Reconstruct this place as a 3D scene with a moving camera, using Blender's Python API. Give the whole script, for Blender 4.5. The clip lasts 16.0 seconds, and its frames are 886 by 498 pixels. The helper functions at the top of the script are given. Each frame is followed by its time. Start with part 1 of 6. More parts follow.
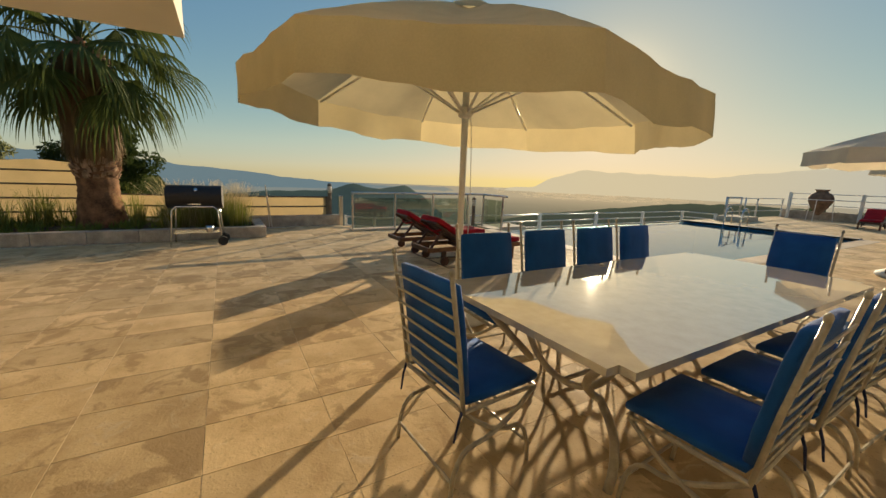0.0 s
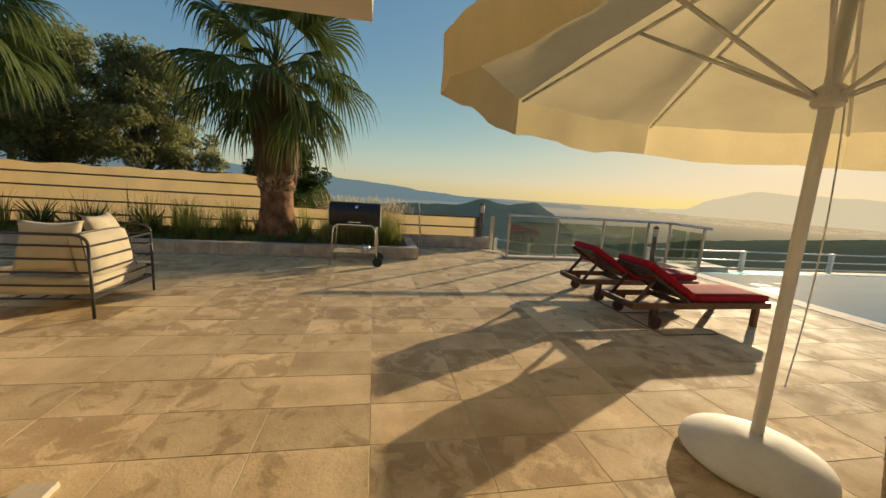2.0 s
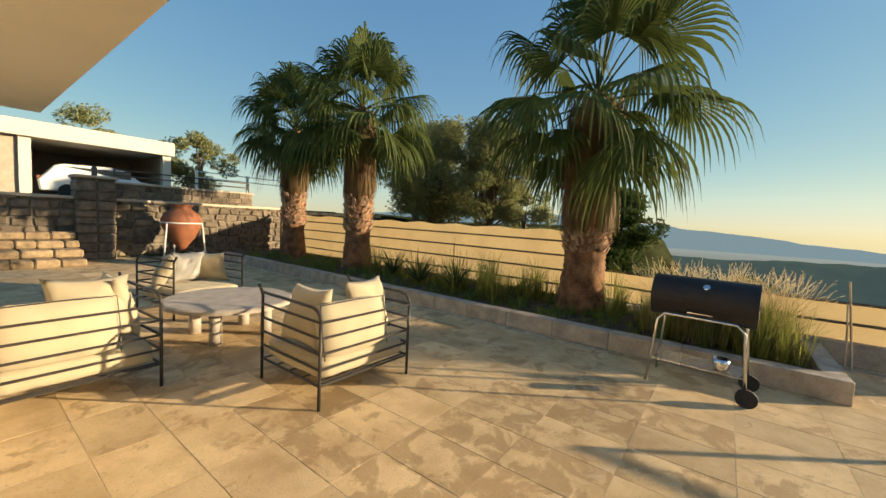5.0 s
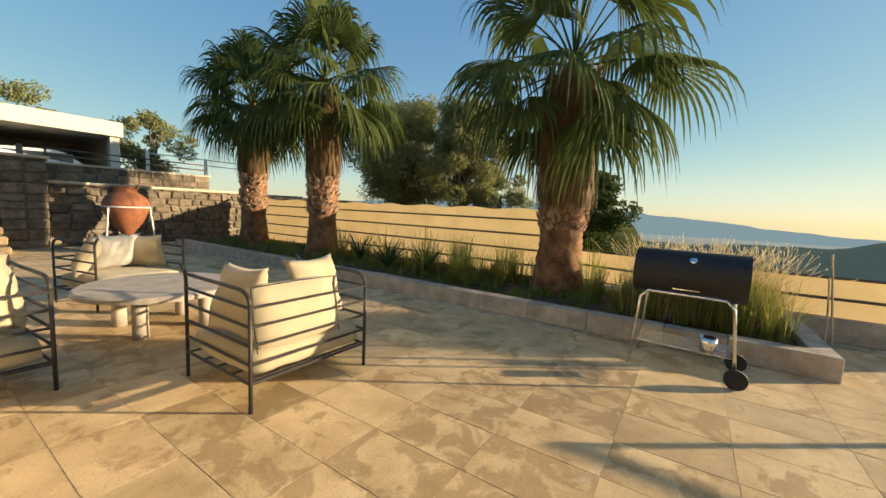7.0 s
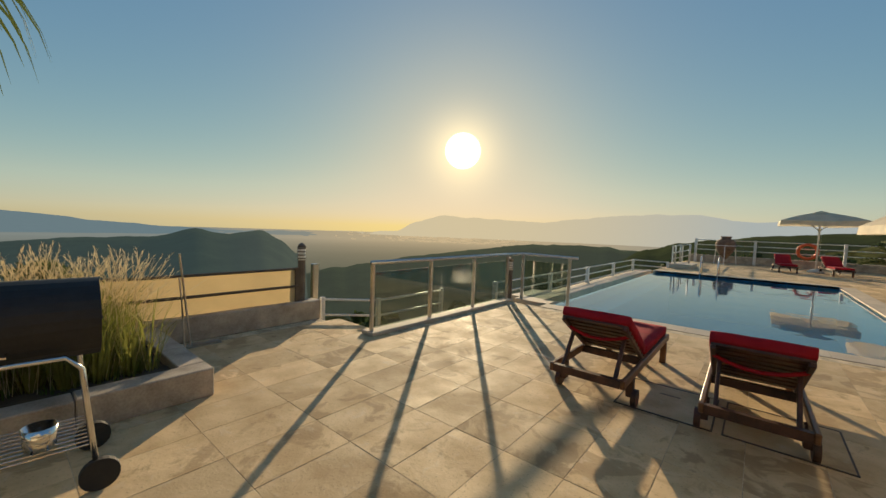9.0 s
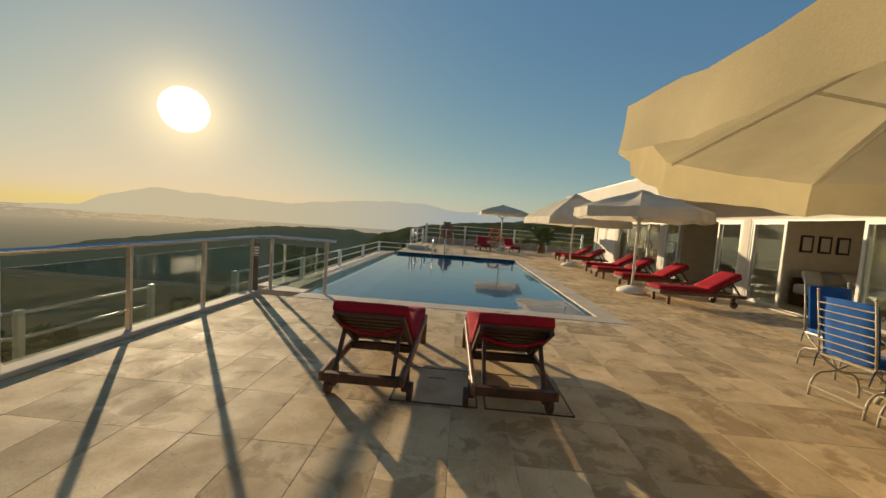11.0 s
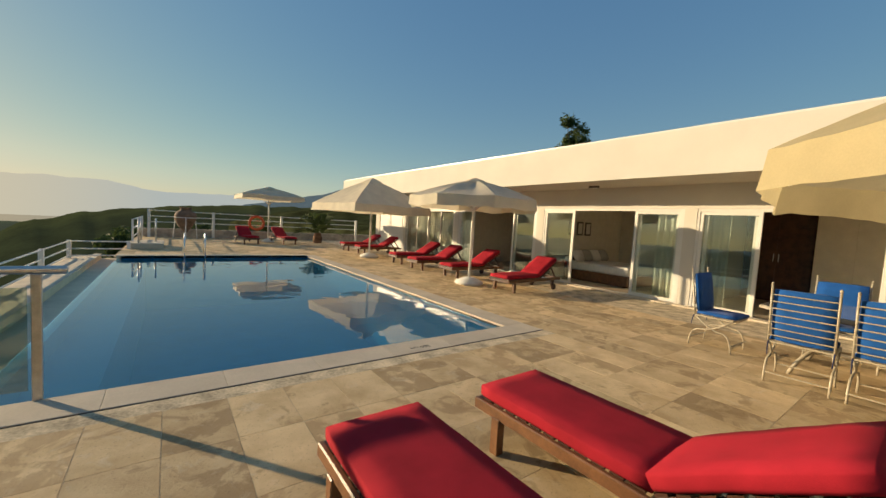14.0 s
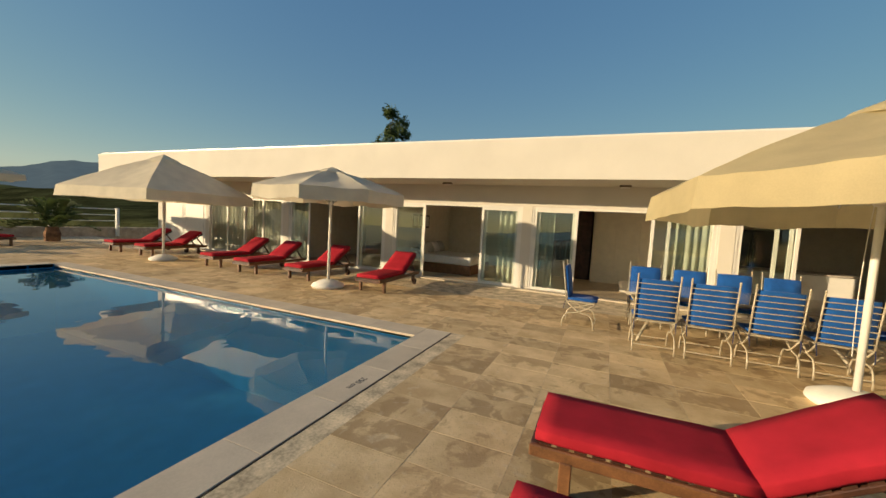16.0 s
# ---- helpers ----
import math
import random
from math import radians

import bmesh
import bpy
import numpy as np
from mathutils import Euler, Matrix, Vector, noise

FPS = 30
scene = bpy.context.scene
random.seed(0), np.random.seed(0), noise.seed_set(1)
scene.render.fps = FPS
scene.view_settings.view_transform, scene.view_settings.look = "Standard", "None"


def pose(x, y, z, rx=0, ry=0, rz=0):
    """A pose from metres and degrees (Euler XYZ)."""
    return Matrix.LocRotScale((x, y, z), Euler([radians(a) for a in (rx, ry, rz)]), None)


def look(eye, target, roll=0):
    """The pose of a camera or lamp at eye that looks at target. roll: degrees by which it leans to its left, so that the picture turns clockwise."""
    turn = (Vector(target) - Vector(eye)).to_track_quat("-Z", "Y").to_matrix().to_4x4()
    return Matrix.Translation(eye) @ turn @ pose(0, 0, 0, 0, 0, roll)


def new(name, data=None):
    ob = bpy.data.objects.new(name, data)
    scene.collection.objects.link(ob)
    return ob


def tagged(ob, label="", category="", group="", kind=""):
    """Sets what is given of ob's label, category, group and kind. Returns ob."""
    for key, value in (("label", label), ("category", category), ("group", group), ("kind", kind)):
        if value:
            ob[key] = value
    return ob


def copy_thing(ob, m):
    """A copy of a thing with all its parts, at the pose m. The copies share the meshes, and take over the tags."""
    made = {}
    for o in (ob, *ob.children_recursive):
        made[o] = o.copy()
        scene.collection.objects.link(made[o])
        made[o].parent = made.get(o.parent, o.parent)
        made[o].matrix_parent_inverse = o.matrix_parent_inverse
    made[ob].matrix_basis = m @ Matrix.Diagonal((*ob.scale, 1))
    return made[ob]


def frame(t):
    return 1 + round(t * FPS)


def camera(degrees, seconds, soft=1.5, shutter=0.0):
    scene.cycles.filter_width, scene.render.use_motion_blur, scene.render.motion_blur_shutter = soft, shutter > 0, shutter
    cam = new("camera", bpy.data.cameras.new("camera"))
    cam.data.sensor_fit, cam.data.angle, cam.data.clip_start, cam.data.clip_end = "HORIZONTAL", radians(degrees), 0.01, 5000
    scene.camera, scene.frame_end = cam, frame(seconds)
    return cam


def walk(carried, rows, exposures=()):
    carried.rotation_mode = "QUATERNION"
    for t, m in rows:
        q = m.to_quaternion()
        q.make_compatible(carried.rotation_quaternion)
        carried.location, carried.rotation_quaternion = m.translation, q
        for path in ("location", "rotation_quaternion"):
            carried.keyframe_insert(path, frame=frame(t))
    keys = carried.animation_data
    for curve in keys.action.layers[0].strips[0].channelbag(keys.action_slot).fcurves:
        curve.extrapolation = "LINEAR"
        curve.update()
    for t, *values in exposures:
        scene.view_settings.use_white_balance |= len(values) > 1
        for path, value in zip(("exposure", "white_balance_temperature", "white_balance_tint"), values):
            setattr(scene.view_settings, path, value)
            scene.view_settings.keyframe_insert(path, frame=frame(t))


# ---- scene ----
cam = camera(99.4, 16.0)
PATH = [
    (0, (3.469, -6.702, 1.414), (1.768, -5.716, 1.043), 2.1),
    (0.5, (3.396, -6.76, 1.411), (1.543, -6.088, 1.067), 2.0),
    (1, (3.117, -6.819, 1.414), (1.199, -6.38, 1.053), 2.2),
    (1.5, (2.576, -6.813, 1.441), (0.654, -6.394, 1.08), 2.4),
    (2, (1.915, -6.905, 1.467), (-0.023, -6.532, 1.146), 3.6),
    (2.5, (1.237, -6.923, 1.47), (-0.71, -6.577, 1.17), 3.5),
    (3, (0.634, -6.914, 1.454), (-1.336, -6.684, 1.199), 3.5),
    (3.5, (0.033, -6.831, 1.458), (-1.947, -6.686, 1.216), 3.7),
    (4, (-0.368, -6.918, 1.488), (-2.353, -7.046, 1.283), 4.2),
    (4.5, (-0.426, -7.038, 1.52), (-2.312, -7.685, 1.354), 3.5),
    (5, (-0.376, -7.056, 1.567), (-1.967, -8.258, 1.414), 3.0),
    (5.2, (-0.366, -7.021, 1.583), (-1.832, -8.375, 1.442), 2.1),
    (7.3, (-1.104, -7.243, 1.389), (-2.857, -8.175, 1.141), 3.0),
    (7.5, (-1.32, -7.258, 1.394), (-3.182, -7.949, 1.158), 2.6),
    (8, (-1.697, -7.298, 1.444), (-3.684, -7.143, 1.277), 3.1),
    (8.5, (-1.958, -7.176, 1.474), (-3.683, -6.173, 1.337), 1.0),
    (9, (-2.117, -7.136, 1.471), (-3.397, -5.604, 1.355), 2.1),
    (9.5, (-2.137, -7.13, 1.455), (-2.893, -5.283, 1.322), 3.5),
    (10, (-2.158, -7.119, 1.422), (-2.569, -5.165, 1.296), 2.9),
    (10.2, (-2.211, -7.074, 1.425), (-2.542, -5.106, 1.295), 3.0),
    (12.3, (-3.181, -5.364, 1.45), (-2.799, -3.405, 1.317), 4.1),
    (12.5, (-3.29, -5.2, 1.458), (-2.81, -3.262, 1.341), 3.5),
    (13, (-3.553, -4.725, 1.472), (-2.901, -2.837, 1.387), 2.6),
    (13.5, (-3.872, -4.291, 1.466), (-2.943, -2.523, 1.373), 2.7),
    (14, (-4.113, -3.858, 1.469), (-2.933, -2.248, 1.336), 3.4),
    (14.5, (-4.418, -3.417, 1.469), (-2.979, -2.042, 1.276), 3.7),
    (15, (-4.548, -2.982, 1.513), (-3.056, -1.668, 1.292), 3.6),
    (15.5, (-4.643, -2.591, 1.548), (-2.998, -1.47, 1.349), 3.1),
    (16, (-4.628, -2.319, 1.597), (-2.798, -1.526, 1.454), 3.3),
]
GAIN = [(0, -0.15), (1, -0.2), (2, -0.09), (3, 0.04), (4, 0.18), (5, 0.4), (7.5, 0.5), (8, 0.3), (8.5, -0.05), (9, -0.2), (9.5, -0.4), (10, -0.4), (12.5, -0.19), (13.5, -0.1), (15, -0.1), (16, -0.2)]
BASE = 0.65
walk(cam, [(t, look(eye, target, roll)) for t, eye, target, roll in PATH], [(t, BASE + g) for t, g in GAIN])

# ---- world, sun, exposure ----
SUN_AZ, SUN_EL = radians(127.5), radians(11.4)
world = bpy.data.worlds.new("sky")
scene.world = world
world.use_nodes = True
wn = world.node_tree.nodes
sky = wn.new("ShaderNodeTexSky")
sky.sky_type, sky.sun_disc = "NISHITA", False
sky.sun_elevation, sky.sun_rotation = SUN_EL, radians(90) - SUN_AZ
sky.altitude, sky.air_density, sky.dust_density, sky.ozone_density = 300, 1.0, 0.4, 2.8
wn["Background"].inputs["Strength"].default_value = 0.188
soft, rich = wn.new("ShaderNodeGamma"), wn.new("ShaderNodeHueSaturation")
soft.inputs["Gamma"].default_value, rich.inputs["Saturation"].default_value = 0.5, 1.62
rich.inputs["Hue"].default_value = 0.512
world.node_tree.links.new(sky.outputs[0], soft.inputs["Color"])
world.node_tree.links.new(soft.outputs[0], rich.inputs["Color"])
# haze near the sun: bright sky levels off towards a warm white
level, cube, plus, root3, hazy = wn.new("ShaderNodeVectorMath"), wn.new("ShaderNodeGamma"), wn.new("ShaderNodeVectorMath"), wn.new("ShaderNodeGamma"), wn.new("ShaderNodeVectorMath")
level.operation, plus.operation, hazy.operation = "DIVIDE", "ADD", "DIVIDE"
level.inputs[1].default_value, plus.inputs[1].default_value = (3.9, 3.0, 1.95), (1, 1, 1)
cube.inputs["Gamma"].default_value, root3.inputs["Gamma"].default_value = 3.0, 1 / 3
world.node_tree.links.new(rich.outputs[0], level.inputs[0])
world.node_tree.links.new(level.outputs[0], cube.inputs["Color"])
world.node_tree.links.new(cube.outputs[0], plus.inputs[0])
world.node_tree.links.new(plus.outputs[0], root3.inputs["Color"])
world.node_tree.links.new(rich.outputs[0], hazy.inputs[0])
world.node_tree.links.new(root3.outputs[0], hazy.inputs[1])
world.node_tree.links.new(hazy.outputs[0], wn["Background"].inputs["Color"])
sun_way = Vector((math.cos(SUN_AZ) * math.cos(SUN_EL), math.sin(SUN_AZ) * math.cos(SUN_EL), math.sin(SUN_EL)))
sun_data = bpy.data.lights.new("sun", "SUN")
sun_data.energy, sun_data.angle, sun_data.color = 5.0, radians(0.6), (1.0, 0.78, 0.49)
sun = new("sun", sun_data)
sun.matrix_world = look(sun_way * 50, (0, 0, 0))

# ---- materials ----


def mat(name, colour, rough=0.6, metal=0.0, vary=0.15, scale=6.0, fine=60.0, bump=0.1, tint=None, island=False, per_object=0.0, spec=0.5, sheen=0.0, coat=0.0, stretch=None, edges=(0.36, 0.72)):
    """A surface with two scales of variation in colour and relief."""
    m = bpy.data.materials.new(name)
    m.use_nodes = True
    n, l = m.node_tree.nodes, m.node_tree.links
    b = n["Principled BSDF"]
    b.inputs["Roughness"].default_value, b.inputs["Metallic"].default_value = rough, metal
    b.inputs["Specular IOR Level"].default_value = spec
    b.inputs["Sheen Weight"].default_value = sheen
    b.inputs["Coat Weight"].default_value = coat
    co = n.new("ShaderNodeNewGeometry")
    place = co.outputs["Position"]
    if stretch:
        vm = n.new("ShaderNodeVectorMath")
        vm.operation = "MULTIPLY"
        vm.inputs[1].default_value = stretch
        l.new(place, vm.inputs[0])
        place = vm.outputs["Vector"]
    if per_object and not island:
        # every piece is cut from another part of the stone
        info, shift, move = n.new("ShaderNodeObjectInfo"), n.new("ShaderNodeVectorMath"), n.new("ShaderNodeVectorMath")
        shift.operation, move.operation = "MULTIPLY", "ADD"
        shift.inputs[1].default_value = (91.0, 57.0, 33.0)
        l.new(info.outputs["Random"], shift.inputs[0])
        l.new(place, move.inputs[0])
        l.new(shift.outputs["Vector"], move.inputs[1])
        place = move.outputs["Vector"]
    big, small = n.new("ShaderNodeTexNoise"), n.new("ShaderNodeTexNoise")
    for t, s, d in ((big, scale, 4.0), (small, fine, 3.0)):
        t.inputs["Scale"].default_value, t.inputs["Detail"].default_value = s, d
        l.new(place, t.inputs["Vector"])
    mul = n.new("ShaderNodeMath")
    mul.operation = "MULTIPLY_ADD"
    mul.inputs[1].default_value, mul.inputs[2].default_value = 0.35, 0.0
    l.new(small.outputs["Fac"], mul.inputs[0])
    add = n.new("ShaderNodeMath")
    add.operation = "MULTIPLY_ADD"
    add.inputs[1].default_value = 0.75
    l.new(big.outputs["Fac"], add.inputs[0])
    l.new(mul.outputs[0], add.inputs[2])
    ramp = n.new("ShaderNodeValToRGB")
    dark = tuple(c * (1 - 2 * vary) for c in colour) if tint is None else tint
    light = tuple(min(1.0, c * (1 + vary)) for c in colour)
    ramp.color_ramp.elements[0].position, ramp.color_ramp.elements[1].position = edges
    ramp.color_ramp.elements[0].color, ramp.color_ramp.elements[1].color = (*dark, 1), (*light, 1)
    l.new(add.outputs[0], ramp.inputs["Fac"])
    last = ramp.outputs["Color"]
    if island or per_object:
        src = n.new("ShaderNodeNewGeometry").outputs["Random Per Island"] if island else n.new("ShaderNodeObjectInfo").outputs["Random"]
        mr = n.new("ShaderNodeMapRange")
        k = per_object or 0.25
        mr.inputs["To Min"].default_value, mr.inputs["To Max"].default_value = 1 - k, 1 + k * 0.5
        l.new(src, mr.inputs["Value"])
        hsv = n.new("ShaderNodeHueSaturation")
        l.new(mr.outputs["Result"], hsv.inputs["Value"])
        l.new(last, hsv.inputs["Color"])
        last = hsv.outputs["Color"]
    l.new(last, b.inputs["Base Color"])
    if bump:
        bp = n.new("ShaderNodeBump")
        bp.inputs["Strength"].default_value, bp.inputs["Distance"].default_value = bump, 0.02
        l.new(add.outputs[0], bp.inputs["Height"])
        l.new(bp.outputs["Normal"], b.inputs["Normal"])
    return m


def thin(name, colour, share, rough=0.7, vary=0.12, scale=5.0):
    """Cloth or leaf that lets a share of the light through."""
    m = mat(name, colour, rough, vary=vary, scale=scale, fine=90, bump=0.15, spec=0.2)
    n, l = m.node_tree.nodes, m.node_tree.links
    tr = n.new("ShaderNodeBsdfTranslucent")
    src = n["Principled BSDF"].inputs["Base Color"].links[0].from_socket
    l.new(src, tr.inputs["Color"])
    mix = n.new("ShaderNodeMixShader")
    mix.inputs[0].default_value = share
    l.new(n["Principled BSDF"].outputs[0], mix.inputs[1])
    l.new(tr.outputs[0], mix.inputs[2])
    l.new(mix.outputs[0], n["Material Output"].inputs["Surface"])
    return m


def pane(name, tint, gloss_ior=1.5, rough=0.0, least=0.03, wave=0.0, body=None):
    """Clear sheet: see-through, with gloss by Fresnel."""
    m = bpy.data.materials.new(name)
    m.use_nodes = True
    n, l = m.node_tree.nodes, m.node_tree.links
    n.remove(n["Principled BSDF"])
    tr, gl, lw, mix = n.new("ShaderNodeBsdfTransparent"), n.new("ShaderNodeBsdfGlossy"), n.new("ShaderNodeLayerWeight"), n.new("ShaderNodeMixShader")
    tr.inputs["Color"].default_value, gl.inputs["Roughness"].default_value = (*tint, 1), rough
    gl.inputs["Color"].default_value = (1, 1, 1, 1)
    lw.inputs["Blend"].default_value = 0.5
    power, schlick = n.new("ShaderNodeMath"), n.new("ShaderNodeMath")
    power.operation, schlick.operation = "POWER", "MULTIPLY_ADD"
    power.inputs[1].default_value = 5.0
    f0 = max(least, ((gloss_ior - 1) / (gloss_ior + 1)) ** 2)
    schlick.inputs[1].default_value, schlick.inputs[2].default_value = 1 - f0, f0
    l.new(lw.outputs["Facing"], power.inputs[0])
    l.new(power.outputs[0], schlick.inputs[0])
    l.new(schlick.outputs[0], mix.inputs[0])
    through_ = tr.outputs[0]
    if body:
        # light scattered back by the depth of water
        haze, share = n.new("ShaderNodeBsdfDiffuse"), n.new("ShaderNodeMixShader")
        haze.inputs["Color"].default_value, share.inputs[0].default_value = (*body[:3], 1), body[3]
        l.new(tr.outputs[0], share.inputs[1])
        l.new(haze.outputs[0], share.inputs[2])
        through_ = share.outputs[0]
    l.new(through_, mix.inputs[1])
    l.new(gl.outputs[0], mix.inputs[2])
    l.new(mix.outputs[0], n["Material Output"].inputs["Surface"])
    if wave:
        co, ns, bp = n.new("ShaderNodeTexCoord"), n.new("ShaderNodeTexNoise"), n.new("ShaderNodeBump")
        ns.inputs["Scale"].default_value, ns.inputs["Detail"].default_value = 1.6, 2.0
        bp.inputs["Strength"].default_value, bp.inputs["Distance"].default_value = wave, 0.05
        l.new(co.outputs["Object"], ns.inputs["Vector"])
        l.new(ns.outputs["Fac"], bp.inputs["Height"])
        l.new(bp.outputs["Normal"], gl.inputs["Normal"])
        l.new(bp.outputs["Normal"], lw.inputs["Normal"])
    return m


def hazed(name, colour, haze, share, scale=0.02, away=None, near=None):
    """Distant land with evening haze painted on as emission: haze is its colour towards the sun, away its colour
    elsewhere, near its colour on closer ground.
    """
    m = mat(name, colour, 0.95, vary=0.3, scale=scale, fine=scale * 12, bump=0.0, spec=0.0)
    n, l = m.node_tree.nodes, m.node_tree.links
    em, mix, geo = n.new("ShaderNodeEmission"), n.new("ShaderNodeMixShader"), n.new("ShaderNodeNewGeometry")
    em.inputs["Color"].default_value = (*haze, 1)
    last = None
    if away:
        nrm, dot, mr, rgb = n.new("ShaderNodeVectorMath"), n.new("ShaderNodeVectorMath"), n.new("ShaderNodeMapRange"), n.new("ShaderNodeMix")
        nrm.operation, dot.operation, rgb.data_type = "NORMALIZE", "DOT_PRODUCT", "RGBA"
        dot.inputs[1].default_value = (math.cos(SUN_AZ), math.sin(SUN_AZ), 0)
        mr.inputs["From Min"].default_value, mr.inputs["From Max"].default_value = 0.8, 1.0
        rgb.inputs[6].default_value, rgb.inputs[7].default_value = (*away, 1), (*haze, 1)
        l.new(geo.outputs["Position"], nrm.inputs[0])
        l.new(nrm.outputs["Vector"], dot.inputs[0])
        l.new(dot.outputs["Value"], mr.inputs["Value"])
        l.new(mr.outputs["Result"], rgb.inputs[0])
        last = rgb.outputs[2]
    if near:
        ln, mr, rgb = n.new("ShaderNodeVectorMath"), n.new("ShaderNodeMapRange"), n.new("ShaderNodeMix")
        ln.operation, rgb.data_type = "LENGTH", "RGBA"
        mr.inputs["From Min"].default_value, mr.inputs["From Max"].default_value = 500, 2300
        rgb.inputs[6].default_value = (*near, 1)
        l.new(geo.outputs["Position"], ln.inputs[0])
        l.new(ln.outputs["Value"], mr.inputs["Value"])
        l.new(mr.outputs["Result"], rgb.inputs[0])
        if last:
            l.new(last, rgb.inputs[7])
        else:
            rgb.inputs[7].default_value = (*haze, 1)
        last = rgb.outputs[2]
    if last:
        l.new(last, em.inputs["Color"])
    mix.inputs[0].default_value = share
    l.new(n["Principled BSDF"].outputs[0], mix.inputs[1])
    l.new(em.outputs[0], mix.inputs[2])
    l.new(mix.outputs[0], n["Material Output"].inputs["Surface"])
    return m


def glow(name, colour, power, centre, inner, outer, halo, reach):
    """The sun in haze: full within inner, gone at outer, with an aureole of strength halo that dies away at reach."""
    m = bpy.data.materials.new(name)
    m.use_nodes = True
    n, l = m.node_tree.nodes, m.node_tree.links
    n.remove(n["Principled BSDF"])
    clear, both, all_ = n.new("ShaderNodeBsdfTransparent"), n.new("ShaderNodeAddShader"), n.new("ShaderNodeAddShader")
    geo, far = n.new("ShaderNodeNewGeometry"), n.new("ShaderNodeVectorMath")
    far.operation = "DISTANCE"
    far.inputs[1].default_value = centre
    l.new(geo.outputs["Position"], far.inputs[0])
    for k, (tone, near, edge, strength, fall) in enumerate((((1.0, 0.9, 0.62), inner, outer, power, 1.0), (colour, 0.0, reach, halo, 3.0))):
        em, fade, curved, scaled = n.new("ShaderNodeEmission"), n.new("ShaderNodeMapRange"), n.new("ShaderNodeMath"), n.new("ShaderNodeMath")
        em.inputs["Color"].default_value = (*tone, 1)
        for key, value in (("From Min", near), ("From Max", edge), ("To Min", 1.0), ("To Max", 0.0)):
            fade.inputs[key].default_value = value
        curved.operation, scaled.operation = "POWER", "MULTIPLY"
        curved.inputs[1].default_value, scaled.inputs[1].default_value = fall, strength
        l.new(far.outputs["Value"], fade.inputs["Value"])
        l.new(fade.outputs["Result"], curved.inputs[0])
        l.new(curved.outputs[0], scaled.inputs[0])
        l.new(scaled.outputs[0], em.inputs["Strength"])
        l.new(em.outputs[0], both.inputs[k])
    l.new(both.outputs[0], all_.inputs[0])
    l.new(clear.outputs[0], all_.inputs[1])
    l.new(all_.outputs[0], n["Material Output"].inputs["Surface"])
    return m


